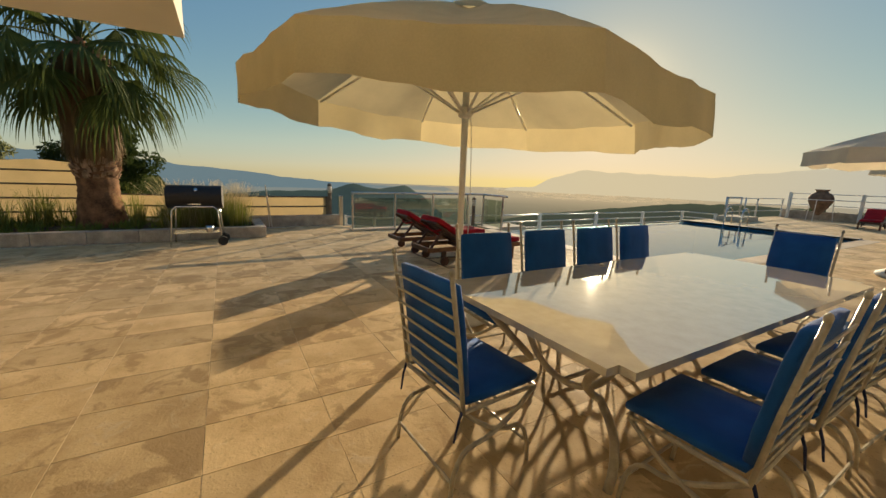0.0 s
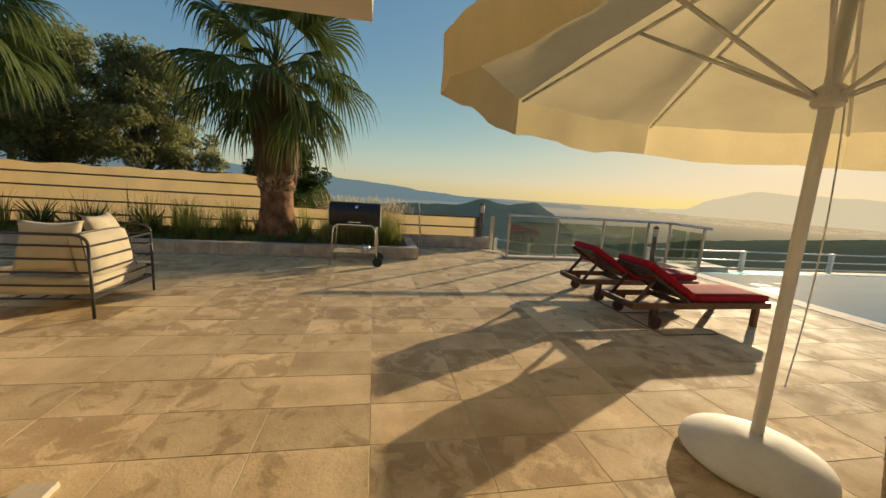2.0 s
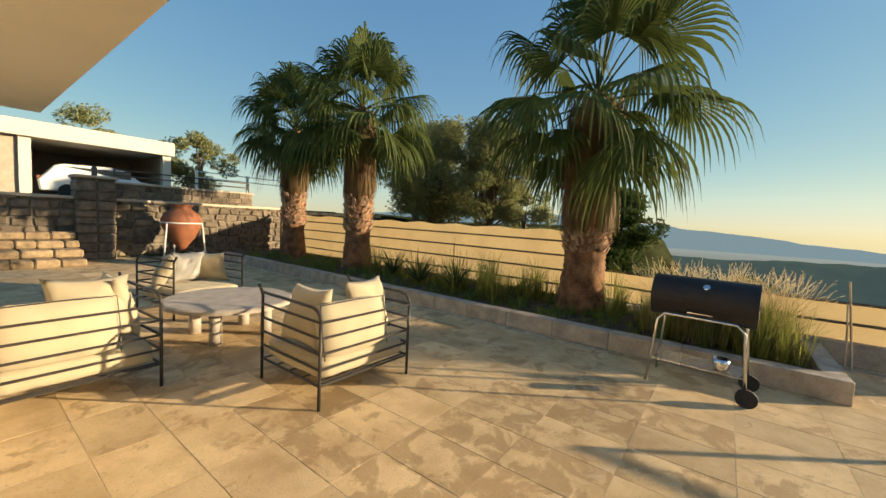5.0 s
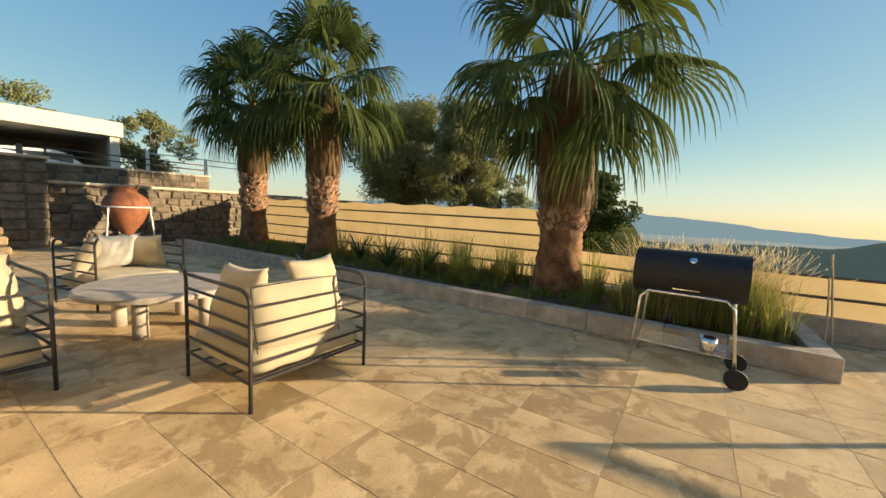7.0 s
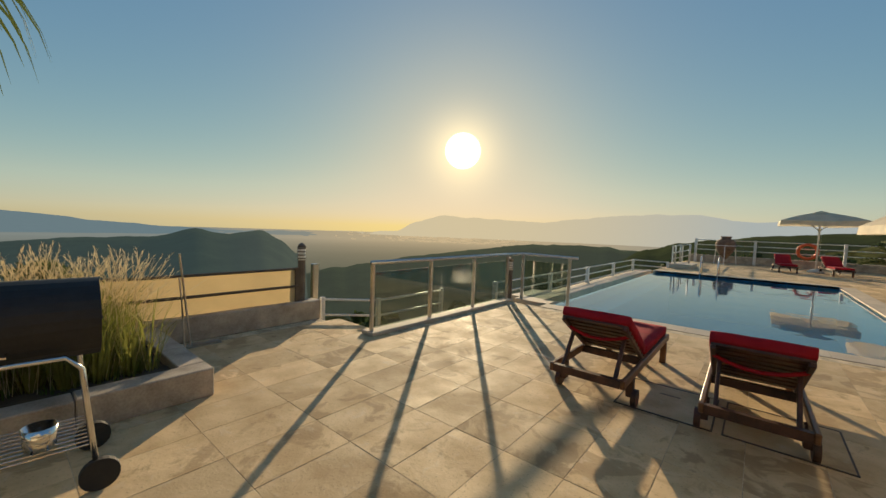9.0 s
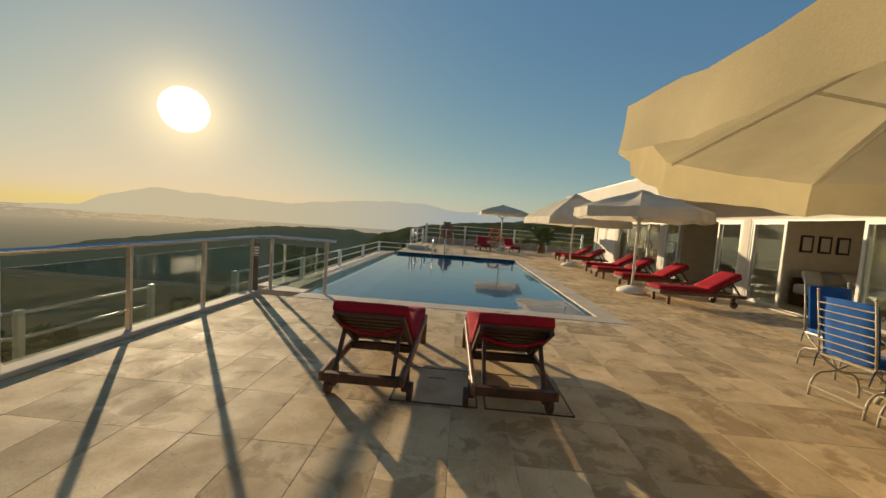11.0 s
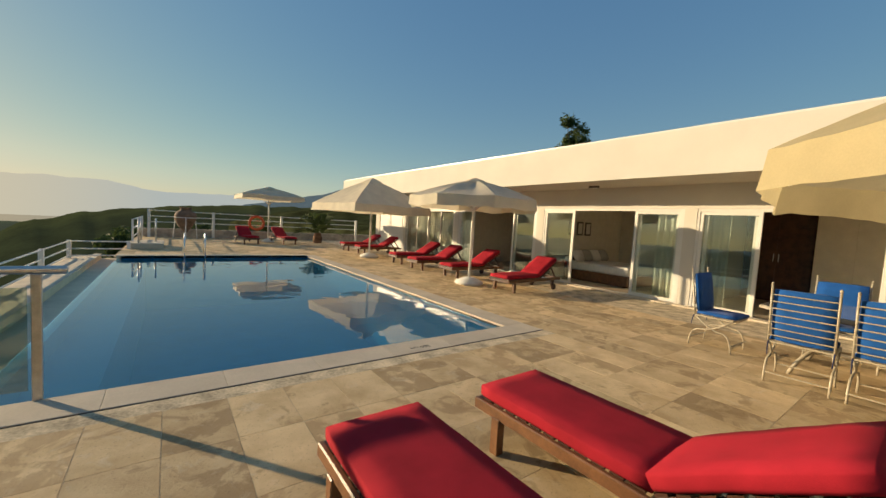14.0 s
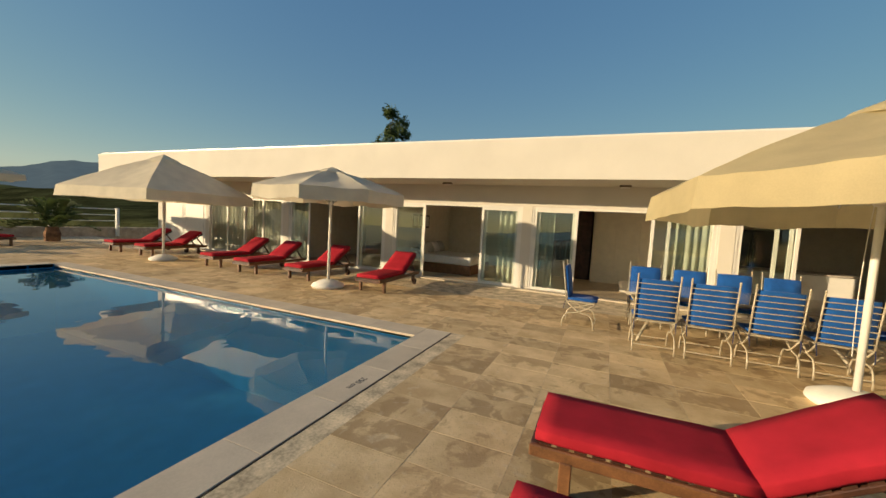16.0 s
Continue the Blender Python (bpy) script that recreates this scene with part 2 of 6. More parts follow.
def travertine(name, island=False):
    """Worn beige travertine: clouds, brown stains with sharp irregular edges, pits; every slab differs."""
    m = bpy.data.materials.new(name)
    m.use_nodes = True
    n, l = m.node_tree.nodes, m.node_tree.links
    b = n["Principled BSDF"]
    b.inputs["Specular IOR Level"].default_value = 0.22
    geo = n.new("ShaderNodeNewGeometry")
    own = geo.outputs["Random Per Island"] if island else n.new("ShaderNodeObjectInfo").outputs["Random"]
    shift, move = n.new("ShaderNodeVectorMath"), n.new("ShaderNodeVectorMath")
    shift.operation, move.operation = "MULTIPLY", "ADD"
    shift.inputs[1].default_value = (91.0, 57.0, 33.0)
    l.new(own, shift.inputs[0])
    l.new(geo.outputs["Position"], move.inputs[0])
    l.new(shift.outputs["Vector"], move.inputs[1])

    def field(scale, detail, rough=0.6, warp=0.0):
        t = n.new("ShaderNodeTexNoise")
        for key, value in (("Scale", scale), ("Detail", detail), ("Roughness", rough), ("Distortion", warp)):
            t.inputs[key].default_value = value
        l.new(move.outputs["Vector"], t.inputs["Vector"])
        return t.outputs["Fac"]

    def span(src, a, b_, c, d):
        r = n.new("ShaderNodeMapRange")
        for key, value in (("From Min", a), ("From Max", b_), ("To Min", c), ("To Max", d)):
            r.inputs[key].default_value = value
        l.new(src, r.inputs["Value"])
        return r.outputs["Result"]

    def calc(op, a, b_):
        k = n.new("ShaderNodeMath")
        k.operation = op
        l.new(a, k.inputs[0])
        if isinstance(b_, float):
            k.inputs[1].default_value = b_
        else:
            l.new(b_, k.inputs[1])
        return k.outputs[0]

    def blend(fac, first, second, kind="MIX"):
        x = n.new("ShaderNodeMix")
        x.data_type, x.blend_type = "RGBA", kind
        l.new(fac, x.inputs[0])
        for i, c in ((6, first), (7, second)):
            if isinstance(c, tuple):
                x.inputs[i].default_value = (*c, 1)
            else:
                l.new(c, x.inputs[i])
        return x.outputs[2]

    cloud, vein, pits = field(2.6, 4.0), field(7.0, 5.0, 0.65, 0.9), field(70.0, 3.0)
    base = blend(span(cloud, 0.36, 0.64, 0.0, 1.0), (0.52, 0.37, 0.195), (0.70, 0.525, 0.295))
    stain_edge = calc("ADD", field(3.6, 5.0, 0.62, 0.7), span(own, 0.0, 1.0, -0.13, 0.10))
    base = blend(span(stain_edge, 0.53, 0.60, 0.0, 0.66), base, (0.345, 0.23, 0.115))
    base = blend(span(vein, 0.58, 0.72, 0.0, 0.5), base, (0.66, 0.55, 0.38))
    base = blend(span(pits, 0.60, 0.70, 0.0, 0.55), base, (0.27, 0.19, 0.11))
    tone = n.new("ShaderNodeHueSaturation")
    scatter = n.new("ShaderNodeMath")
    scatter.operation = "FRACT"
    l.new(calc("MULTIPLY", own, 37.7), scatter.inputs[0])
    l.new(span(scatter.outputs[0], 0.0, 1.0, 0.80, 1.12), tone.inputs["Value"])
    l.new(base, tone.inputs["Color"])
    l.new(tone.outputs["Color"], b.inputs["Base Color"])
    l.new(span(cloud, 0.3, 0.7, 0.88, 0.66), b.inputs["Roughness"])
    bp = n.new("ShaderNodeBump")
    bp.inputs["Strength"].default_value, bp.inputs["Distance"].default_value = 0.22, 0.02
    l.new(calc("ADD", calc("MULTIPLY", vein, 0.8), calc("MULTIPLY", pits, 0.35)), bp.inputs["Height"])
    l.new(bp.outputs["Normal"], b.inputs["Normal"])
    return m


TRAVERTINE = travertine("travertine")
TRAVERTINE_FAR = travertine("travertine_far", True)
GROUT = mat("grout", (0.60, 0.48, 0.31), 0.95, vary=0.3, scale=5, fine=40)
COPING = mat("coping_stone", (0.58, 0.49, 0.37), 0.8, spec=0.25, vary=0.08, scale=3, per_object=0.08)
PLANTER = mat("planter_stone", (0.44, 0.37, 0.29), 0.8, vary=0.2, scale=5, per_object=0.12)
PLASTER = mat("white_plaster", (0.62, 0.575, 0.49), 0.85, vary=0.03, scale=1.5, fine=80, bump=0.05)
WHITE_FRAME = mat("white_lacquered_aluminium", (0.68, 0.65, 0.59), 0.35, vary=0.03)
INNER = mat("interior_paint", (0.74, 0.68, 0.57), 0.85, vary=0.04)
INNER_FLOOR = mat("interior_floor", (0.48, 0.39, 0.28), 0.5, vary=0.1)
GLASS = pane("window_glass", (0.90, 0.94, 0.91), 1.5, least=0.07)
RAIL_GLASS = pane("rail_glass", (0.68, 0.74, 0.68), 1.5, least=0.10)
CURTAIN = thin("curtain", (0.78, 0.75, 0.64), 0.4)
CANVAS = thin("umbrella_canvas", (0.61, 0.515, 0.30), 0.43, vary=0.06, scale=3)
CANVAS_PALE = thin("pale_canvas", (0.72, 0.645, 0.49), 0.33, vary=0.06, scale=3)
RED = mat("red_canvas", (0.35, 0.015, 0.027), 0.9, vary=0.12, scale=5, fine=260, bump=0.25, spec=0.15)
TEAK = mat("dark_teak", (0.075, 0.03, 0.017), 0.5, vary=0.3, scale=9, fine=90, bump=0.12)
TEAK_SIDE = mat("varnished_teak", (0.17, 0.075, 0.03), 0.45, vary=0.25, scale=9, fine=90, bump=0.12)
BLUE = mat("blue_canvas", (0.009, 0.08, 0.30), 0.85, vary=0.12, scale=7, fine=260, bump=0.25, spec=0.2, sheen=0.1)
BLUE_TIE = mat("navy_tie", (0.012, 0.02, 0.07), 0.9)
IRON_CREAM = mat("cream_painted_iron", (0.42, 0.36, 0.26), 0.35, vary=0.12, scale=20)
TABLE_STONE = mat("polished_cream_stone", (0.56, 0.50, 0.40), 0.03, vary=0.06, scale=14, fine=160, bump=0.0, coat=1.0, spec=1.0)
BASE_WHITE = mat("white_concrete", (0.72, 0.69, 0.62), 0.7, vary=0.06, scale=5)
POLE_WHITE = mat("white_painted_pole", (0.74, 0.71, 0.64), 0.4, vary=0.04)
STEEL = mat("brushed_steel", (0.62, 0.60, 0.57), 0.3, 1.0, vary=0.08, scale=20)
RAIL_WHITE = mat("white_painted_rail", (0.76, 0.74, 0.70), 0.45, vary=0.05)
RAIL_DARK = mat("dark_timber_post", (0.10, 0.07, 0.045), 0.7, vary=0.2)
BLACK_ENAMEL = mat("black_enamel", (0.014, 0.013, 0.013), 0.6, vary=0.2, scale=12)
RUBBER = mat("black_rubber", (0.02, 0.02, 0.02), 0.8)
CHROME = mat("chrome_tube", (0.75, 0.73, 0.70), 0.15, 1.0, vary=0.05)
CHAIR_IRON = mat("black_iron", (0.035, 0.03, 0.026), 0.5, vary=0.2)
IVORY = mat("ivory_cotton", (0.42, 0.36, 0.245), 0.95, vary=0.06, scale=4, fine=240, bump=0.2, sheen=0.1)
GREY_PILLOW = mat("grey_cotton", (0.42, 0.40, 0.37), 0.95, vary=0.08, fine=240)
STONE_TOP = mat("rough_stone_top", (0.42, 0.37, 0.31), 0.75, vary=0.15, scale=6)
SOIL = mat("planter_soil", (0.09, 0.06, 0.035), 1.0, vary=0.3, scale=8, bump=0.4)
GRASS = thin("green_grass", (0.15, 0.2, 0.04), 0.35)
CLUMP = thin("yellow_green_grass", (0.24, 0.25, 0.06), 0.45)
DRY_GRASS = thin("dry_plume_grass", (0.66, 0.55, 0.34), 0.5)
BUSH_LEAF = thin("shrub_leaf", (0.07, 0.10, 0.03), 0.25)
OLIVE_LEAF = thin("olive_leaf", (0.27, 0.28, 0.125), 0.42)
FROND = thin("palm_frond", (0.09, 0.12, 0.034), 0.36)
FROND_DRY = thin("dry_palm_frond", (0.18, 0.115, 0.055), 0.2)
STUB = mat("cut_leaf_base", (0.44, 0.29, 0.19), 0.9, vary=0.3, scale=9, bump=0.3)
BARK = mat("palm_bark", (0.22, 0.11, 0.052), 0.95, vary=0.35, scale=5, fine=34, bump=0.7)
BARK_TREE = mat("olive_bark", (0.13, 0.10, 0.07), 0.95, vary=0.3, scale=6, bump=0.6)
FENCE_CLOTH = thin("sand_shade_cloth", (0.66, 0.50, 0.26), 0.4, vary=0.06, scale=2)
FENCE_BAR = mat("dark_fence_bar", (0.10, 0.075, 0.05), 0.7)
# wall rubble is darkened for the shade that lies over it
RUBBLE = mat("rubble_stone", (0.22, 0.18, 0.14), 0.9, vary=0.3, scale=6, fine=40, bump=0.5, island=True)
RUBBLE_PIECE = mat("rubble_block", (0.20, 0.158, 0.112), 0.9, vary=0.3, scale=6, fine=40, bump=0.5, per_object=0.3)
# the same rubble in a lighter gold, with low sunlight in its colour
STEP_STONE = mat("sunlit_step_stone", (0.31, 0.225, 0.13), 0.9, vary=0.3, scale=6, fine=40, bump=0.5, per_object=0.25)
MORTAR = mat("stone_mortar", (0.22, 0.19, 0.15), 0.95)
TERRACOTTA = mat("terracotta", (0.28, 0.10, 0.045), 0.75, vary=0.2, scale=5, bump=0.2)
OLD_CLAY = mat("weathered_clay", (0.22, 0.13, 0.08), 0.85, vary=0.3, scale=5, bump=0.2)
POOL_TILE = mat("blue_pool_mosaic", (0.04, 0.27, 0.47), 0.3, vary=0.1, scale=3, fine=30)
POOL_LEDGE = mat("pale_pool_mosaic", (0.20, 0.45, 0.62), 0.3, vary=0.06, scale=3, fine=30)
WATER = pane("pool_water", (0.37, 0.75, 0.86), 1.33, least=0.0, wave=0.1, body=(0.03, 0.19, 0.33, 0.38))
SCRUB = mat("hillside_scrub", (0.05, 0.055, 0.024), 1.0, vary=0.45, scale=0.25, fine=2.5, bump=0.6, spec=0.0)
LIFEBUOY = mat("orange_plastic", (0.62, 0.10, 0.025), 0.5)
CAR_PAINT = mat("white_car_paint", (0.78, 0.77, 0.75), 0.2, vary=0.02, coat=0.8)
CAR_GLASS = mat("dark_car_glass", (0.03, 0.035, 0.04), 0.08, vary=0.05)
LAMP_GLASS = mat("frosted_lamp_glass", (0.78, 0.76, 0.70), 0.4, vary=0.05)
LAMP_POST = mat("bronze_lamp_post", (0.16, 0.12, 0.085), 0.6, vary=0.2)
SIGN_GREEN = mat("green_plastic", (0.03, 0.22, 0.06), 0.5)
DARK = mat("dark_appliance", (0.05, 0.05, 0.05), 0.35)
BEDDING = mat("white_bedding", (0.72, 0.69, 0.64), 0.95, vary=0.04)
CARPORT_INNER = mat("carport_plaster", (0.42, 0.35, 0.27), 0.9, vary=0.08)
INK = mat("dark_ink", (0.05, 0.045, 0.04), 0.8)

# ---- mesh helpers ----


def box(bm, x0, x1, y0, y1, z0, z1, bevel=0.0, seg=2):
    vs = [bm.verts.new((x, y, z)) for z in (z0, z1) for y in (y0, y1) for x in (x0, x1)]
    fs = [bm.faces.new([vs[i] for i in q]) for q in ((0, 2, 3, 1), (4, 5, 7, 6), (0, 1, 5, 4), (2, 6, 7, 3), (0, 4, 6, 2), (1, 3, 7, 5))]
    if bevel:
        es = list({e for f in fs for e in f.edges})
        bmesh.ops.bevel(bm, geom=es, offset=bevel, segments=seg, profile=0.5, affect="EDGES")
    return bm


def tube(bm, pts, r, seg=8, r1=None, caps=True):
    """A round bar along points; r1: the radius at its end."""
    pts = [Vector(p) for p in pts]
    rings, side = [], None
    for i, p in enumerate(pts):
        d = (pts[min(i + 1, len(pts) - 1)] - pts[max(i - 1, 0)]).normalized()
        if side is None:
            side = d.orthogonal().normalized()
        side = (side - d * side.dot(d)).normalized()
        up = d.cross(side)
        k = r if r1 is None else r + (r1 - r) * i / (len(pts) - 1)
        rings.append([bm.verts.new(p + (side * math.cos(a) + up * math.sin(a)) * k) for a in (2 * math.pi * j / seg for j in range(seg))])
    for a, b in zip(rings, rings[1:]):
        for j in range(seg):
            bm.faces.new((a[j], a[(j + 1) % seg], b[(j + 1) % seg], b[j]))
    if caps:
        bm.faces.new(rings[0][::-1])
        bm.faces.new(rings[-1])
    return bm


def lathe(bm, profile, seg=24, c=(0, 0, 0)):
    """Turned shape from (radius, height) pairs."""
    rings = []
    for r, z in profile:
        rings.append([bm.verts.new((c[0] + r * math.cos(2 * math.pi * j / seg), c[1] + r * math.sin(2 * math.pi * j / seg), c[2] + z)) for j in range(seg)])
    for a, b in zip(rings, rings[1:]):
        for j in range(seg):
            bm.faces.new((a[j], a[(j + 1) % seg], b[(j + 1) % seg], b[j]))
    bm.faces.new(rings[0][::-1])
    bm.faces.new(rings[-1])
    return bm


def puff(bm, sx, sy, sz, power=4.0, n=14, wrinkle=0.0, at=None, seed=0.0):
    """A stuffed cushion: a rounded block with soft corners, sizes as half lengths."""
    rows = []
    for i in range(n + 1):
        v = math.pi * (i / n - 0.5)
        row = []
        for j in range(2 * n):
            u = 2 * math.pi * j / (2 * n)
            d = Vector((math.cos(v) * math.cos(u), math.cos(v) * math.sin(u), math.sin(v)))
            k = (abs(d.x) ** power + abs(d.y) ** power + abs(d.z) ** 2.4) ** (-1 / power)
            edge = max(abs(d.x), abs(d.y)) * k
            p = Vector((d.x * k * sx, d.y * k * sy, d.z * k * sz * (1.15 - 0.55 * min(1, edge) ** 3)))
            p += Vector((0, 0, wrinkle)) * noise.noise(Vector((p.x * 7 + seed, p.y * 7, p.z * 3)))
            row.append(bm.verts.new(at @ p if at else p))
        rows.append(row)
    for a, b in zip(rows, rows[1:]):
        for j in range(2 * n):
            bm.faces.new((a[j], a[(j + 1) % (2 * n)], b[(j + 1) % (2 * n)], b[j]))
    bmesh.ops.remove_doubles(bm, verts=bm.verts, dist=1e-5)
    return bm


def cushion(bm, sx, sy, sz, r, wrinkle=0.006, at=None, seed=0.0, crown=0.25):
    """A boxed foam cushion, half sizes sx, sy, sz: level faces, rounded edges, slack cloth."""
    n = [max(4, int(h / 0.055)) for h in (sx, sy, sz)]

    def put(p):
        c = Vector((max(-sx + r, min(sx - r, p.x)), max(-sy + r, min(sy - r, p.y)), max(-sz + r, min(sz - r, p.z))))
        d = p - c
        q = c + d.normalized() * r if d.length > 1e-9 else p
        k = (1 - (q.x / sx) ** 4) * (1 - (q.y / sy) ** 4)
        q.z += crown * sz * k * (1 if q.z > 0 else -0.3) * abs(q.z) / sz
        q += Vector((noise.noise(q * 9 + Vector((seed, 0, 0))), noise.noise(q * 9 + Vector((0, seed, 5))), noise.noise(q * 6 + Vector((7, seed, 0))))) * wrinkle
        return bm.verts.new(at @ q if at else q)

    h = (sx, sy, sz)
    for ax in range(3):
        u, v = (ax + 1) % 3, (ax + 2) % 3
        for sg in (-1, 1):
            rows = []
            for i in range(n[u] + 1):
                row = []
                for j in range(n[v] + 1):
                    p = [0, 0, 0]
                    p[ax], p[u], p[v] = sg * h[ax], -h[u] + 2 * h[u] * i / n[u], -h[v] + 2 * h[v] * j / n[v]
                    row.append(put(Vector(p)))
                rows.append(row)
            for a, b in zip(rows, rows[1:]):
                for j in range(n[v]):
                    f = (a[j], b[j], b[j + 1], a[j + 1])
                    bm.faces.new(f if sg > 0 else f[::-1])
    bmesh.ops.remove_doubles(bm, verts=bm.verts, dist=1e-4)
    return bm


def pillow(bm, s, t, seed=0.0, n=12):
    """A square knife-edged pillow with drawn-out corners; half side s, half thickness t."""
    for sg in (-1, 1):
        rows = []
        for i in range(n + 1):
            row = []
            for j in range(n + 1):
                u, v = -1 + 2 * i / n, -1 + 2 * j / n
                x = s * u * (1 - 0.13 * (1 - v * v) * abs(u) ** 2)
                y = s * v * (1 - 0.13 * (1 - u * u) * abs(v) ** 2)
                z = sg * t * ((1 - u * u) * (1 - v * v)) ** 0.42
                z += 0.025 * noise.noise(Vector((x * 8 + seed, y * 8, sg))) * (1 - max(abs(u), abs(v)) ** 4) + 0.02 * noise.noise(Vector((x * 5, y * 5, seed)))
                row.append(bm.verts.new((x, y, z)))
            rows.append(row)
        for a, b in zip(rows, rows[1:]):
            for j in range(n):
                f = (a[j], b[j], b[j + 1], a[j + 1])
                bm.faces.new(f if sg > 0 else f[::-1])
    bmesh.ops.remove_doubles(bm, verts=bm.verts, dist=1e-4)
    return bm


def mesh_of(name, bm, material, smooth=False):
    me = bpy.data.meshes.new(name)
    bm.normal_update()
    bm.to_mesh(me)
    bm.free()
    for m in material if isinstance(material, (list, tuple)) else [material]:
        me.materials.append(m)
    if smooth:
        me.polygons.foreach_set("use_smooth", [True] * len(me.polygons))
    return me


def part(name, bm, material, parent, label="", smooth=False, m=None):
    ob = new(name, mesh_of(name, bm, material, smooth))
    ob.parent = parent
    if m is not None:
        ob.matrix_basis = m
    return tagged(ob, label)


def thing(name, label, category, m=None, group=""):
    ob = new(name)
    ob.empty_display_size = 0.2
    if m is not None:
        ob.matrix_basis = m
    return tagged(ob, label, category, group)


def solid(name, bm, material, label, category, m=None, group="", kind="", smooth=False):
    ob = new(name, mesh_of(name, bm, material, smooth))
    if m is not None:
        ob.matrix_basis = m
    return tagged(ob, label, category, group, kind)


def nb():
    return bmesh.new()


def slab(*a, **k):
    return box(nb(), *a, **k)


def arc(c, r, a0, a1, n, plane="yz"):
    out = []
    for i in range(n + 1):
        a = radians(a0 + (a1 - a0) * i / n)
        u, v = r * math.cos(a), r * math.sin(a)
        out.append((c[0], c[1] + u, c[2] + v) if plane == "yz" else (c[0] + u, c[1], c[2] + v))
    return out


def curve(p0, p1, p2, n=8):
    p0, p1, p2 = Vector(p0), Vector(p1), Vector(p2)
    return [p0 * (1 - t) ** 2 + p1 * 2 * t * (1 - t) + p2 * t * t for t in (i / n for i in range(n + 1))]


# ---- land, hills and distance ----


def knots(table, a):
    for (a0, e0), (a1, e1) in zip(table, table[1:]):
        if a0 <= a <= a1:
            t = (a - a0) / (a1 - a0)
            t = t * t * (3 - 2 * t) * 0.5 + t * 0.5
            return e0 + (e1 - e0) * t
    return table[0][1] if a < table[0][0] else table[-1][1]


def ground_z(x, y):
    """The hillside that the terrace is cut into, falling to the plain."""
    d = max(0.0, -x - 6.6) if y < 12 else max(0.0, -x - 5.5, (y - 20) * 0.35)
    fall = -0.9 - 0.55 * d
    south = max(0.0, min(1.0, (-y - 20.8) / 1.0))
    garden = max(0.0, min(1.0, (-x - 8.2) / 1.5)) * max(0.0, min(1.0, (-y - 4) / 6))
    z = fall * (1 - garden) + garden * (0.1 - 0.10 * max(0.0, -x - 12))
    if south > 0:
        z = z * (1 - south) + south * (1.68 - 0.02 * max(0.0, -x - 12))
    if x > 10.5:
        z = 0.0 + 0.10 * (x - 10.5)
    r = math.hypot(x, y)
    z += noise.noise(Vector((x * 0.05, y * 0.05, 1.3))) * min(3.0, max(0.0, r - 32) * 0.05)
    plain = -92.0
    k = max(0.0, min(1.0, (r - 120) / 420))
    return max(plain, z) * (1 - k) + plain * k


bm = nb()
radii = [0.0] + [2.5 * 1.115 ** i for i in range(70)]
radii = [r for r in radii if r < 4700] + [4800]
ring_n = 144
rings = []
for r in radii:
    ring = []
    for j in range(ring_n):
        a = 2 * math.pi * j / ring_n
        x, y = r * math.cos(a), r * math.sin(a) + 0.0
        inside = -6.4 < x < 10.6 and -21.0 < y < 19.5
        ring.append(bm.verts.new((x, y, -3.0 if inside else ground_z(x, y))))
    rings.append(ring)
for a, b in zip(rings[1:], rings[2:]):
    for j in range(ring_n):
        bm.faces.new((a[j], b[j], b[(j + 1) % ring_n], a[(j + 1) % ring_n]))
bm.faces.new(rings[1])
solid("ground", bm, SCRUB, "scrub-covered hillside falling away to a hazy plain", "ground", kind="structure", smooth=True)


def ridge(name, table, dist, material, label, rough=0.0, foot=-95.0, step=0.35, depth=0.3, seed=0.0):
    """A range of hills: crest heights by bearing, at about that distance."""
    bm = nb()
    a0, a1 = table[0][0], table[-1][0]
    n = int((a1 - a0) / step)
    cols = []
    for i in range(n + 1):
        a = a0 + (a1 - a0) * i / n
        e = knots(table, a)
        crest = 1.5 + dist * math.tan(radians(e)) + rough * noise.fractal(Vector((a * 0.35, seed, 0)), 1.0, 2.0, 5)
        ca, sa = math.cos(radians(a)), math.sin(radians(a))
        col = []
        for k in range(7):
            t = k / 6
            d = dist * (1 - depth * (1 - t))
            z = foot + (crest - foot) * t ** 0.8 + (rough * 1.2 * noise.noise(Vector((a * 0.5, t * 4, seed + 5))) if 0 < k < 6 else 0)
            col.append(bm.verts.new((d * ca, d * sa, z)))
        d = dist * 1.1
        col.append(bm.verts.new((d * ca, d * sa, foot)))
        cols.append(col)
    for p, q in zip(cols, cols[1:]):
        for k in range(7):
            bm.faces.new((p[k], p[k + 1], q[k + 1], q[k]))
    return solid(name, bm, material, label, "hills", kind="structure", smooth=True)


# haze and its warm sunward side are emitted colours on these backdrop surfaces
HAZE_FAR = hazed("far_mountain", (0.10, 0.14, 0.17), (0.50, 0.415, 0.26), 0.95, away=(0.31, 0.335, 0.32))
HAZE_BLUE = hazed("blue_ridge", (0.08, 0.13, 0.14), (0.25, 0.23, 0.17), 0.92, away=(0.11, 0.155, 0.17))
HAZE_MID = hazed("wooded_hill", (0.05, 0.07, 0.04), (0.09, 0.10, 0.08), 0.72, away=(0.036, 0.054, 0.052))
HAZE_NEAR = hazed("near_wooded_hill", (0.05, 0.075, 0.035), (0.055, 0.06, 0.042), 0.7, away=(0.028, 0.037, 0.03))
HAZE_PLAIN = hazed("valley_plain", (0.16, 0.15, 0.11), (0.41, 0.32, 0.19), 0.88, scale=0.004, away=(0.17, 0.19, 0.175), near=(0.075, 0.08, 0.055))
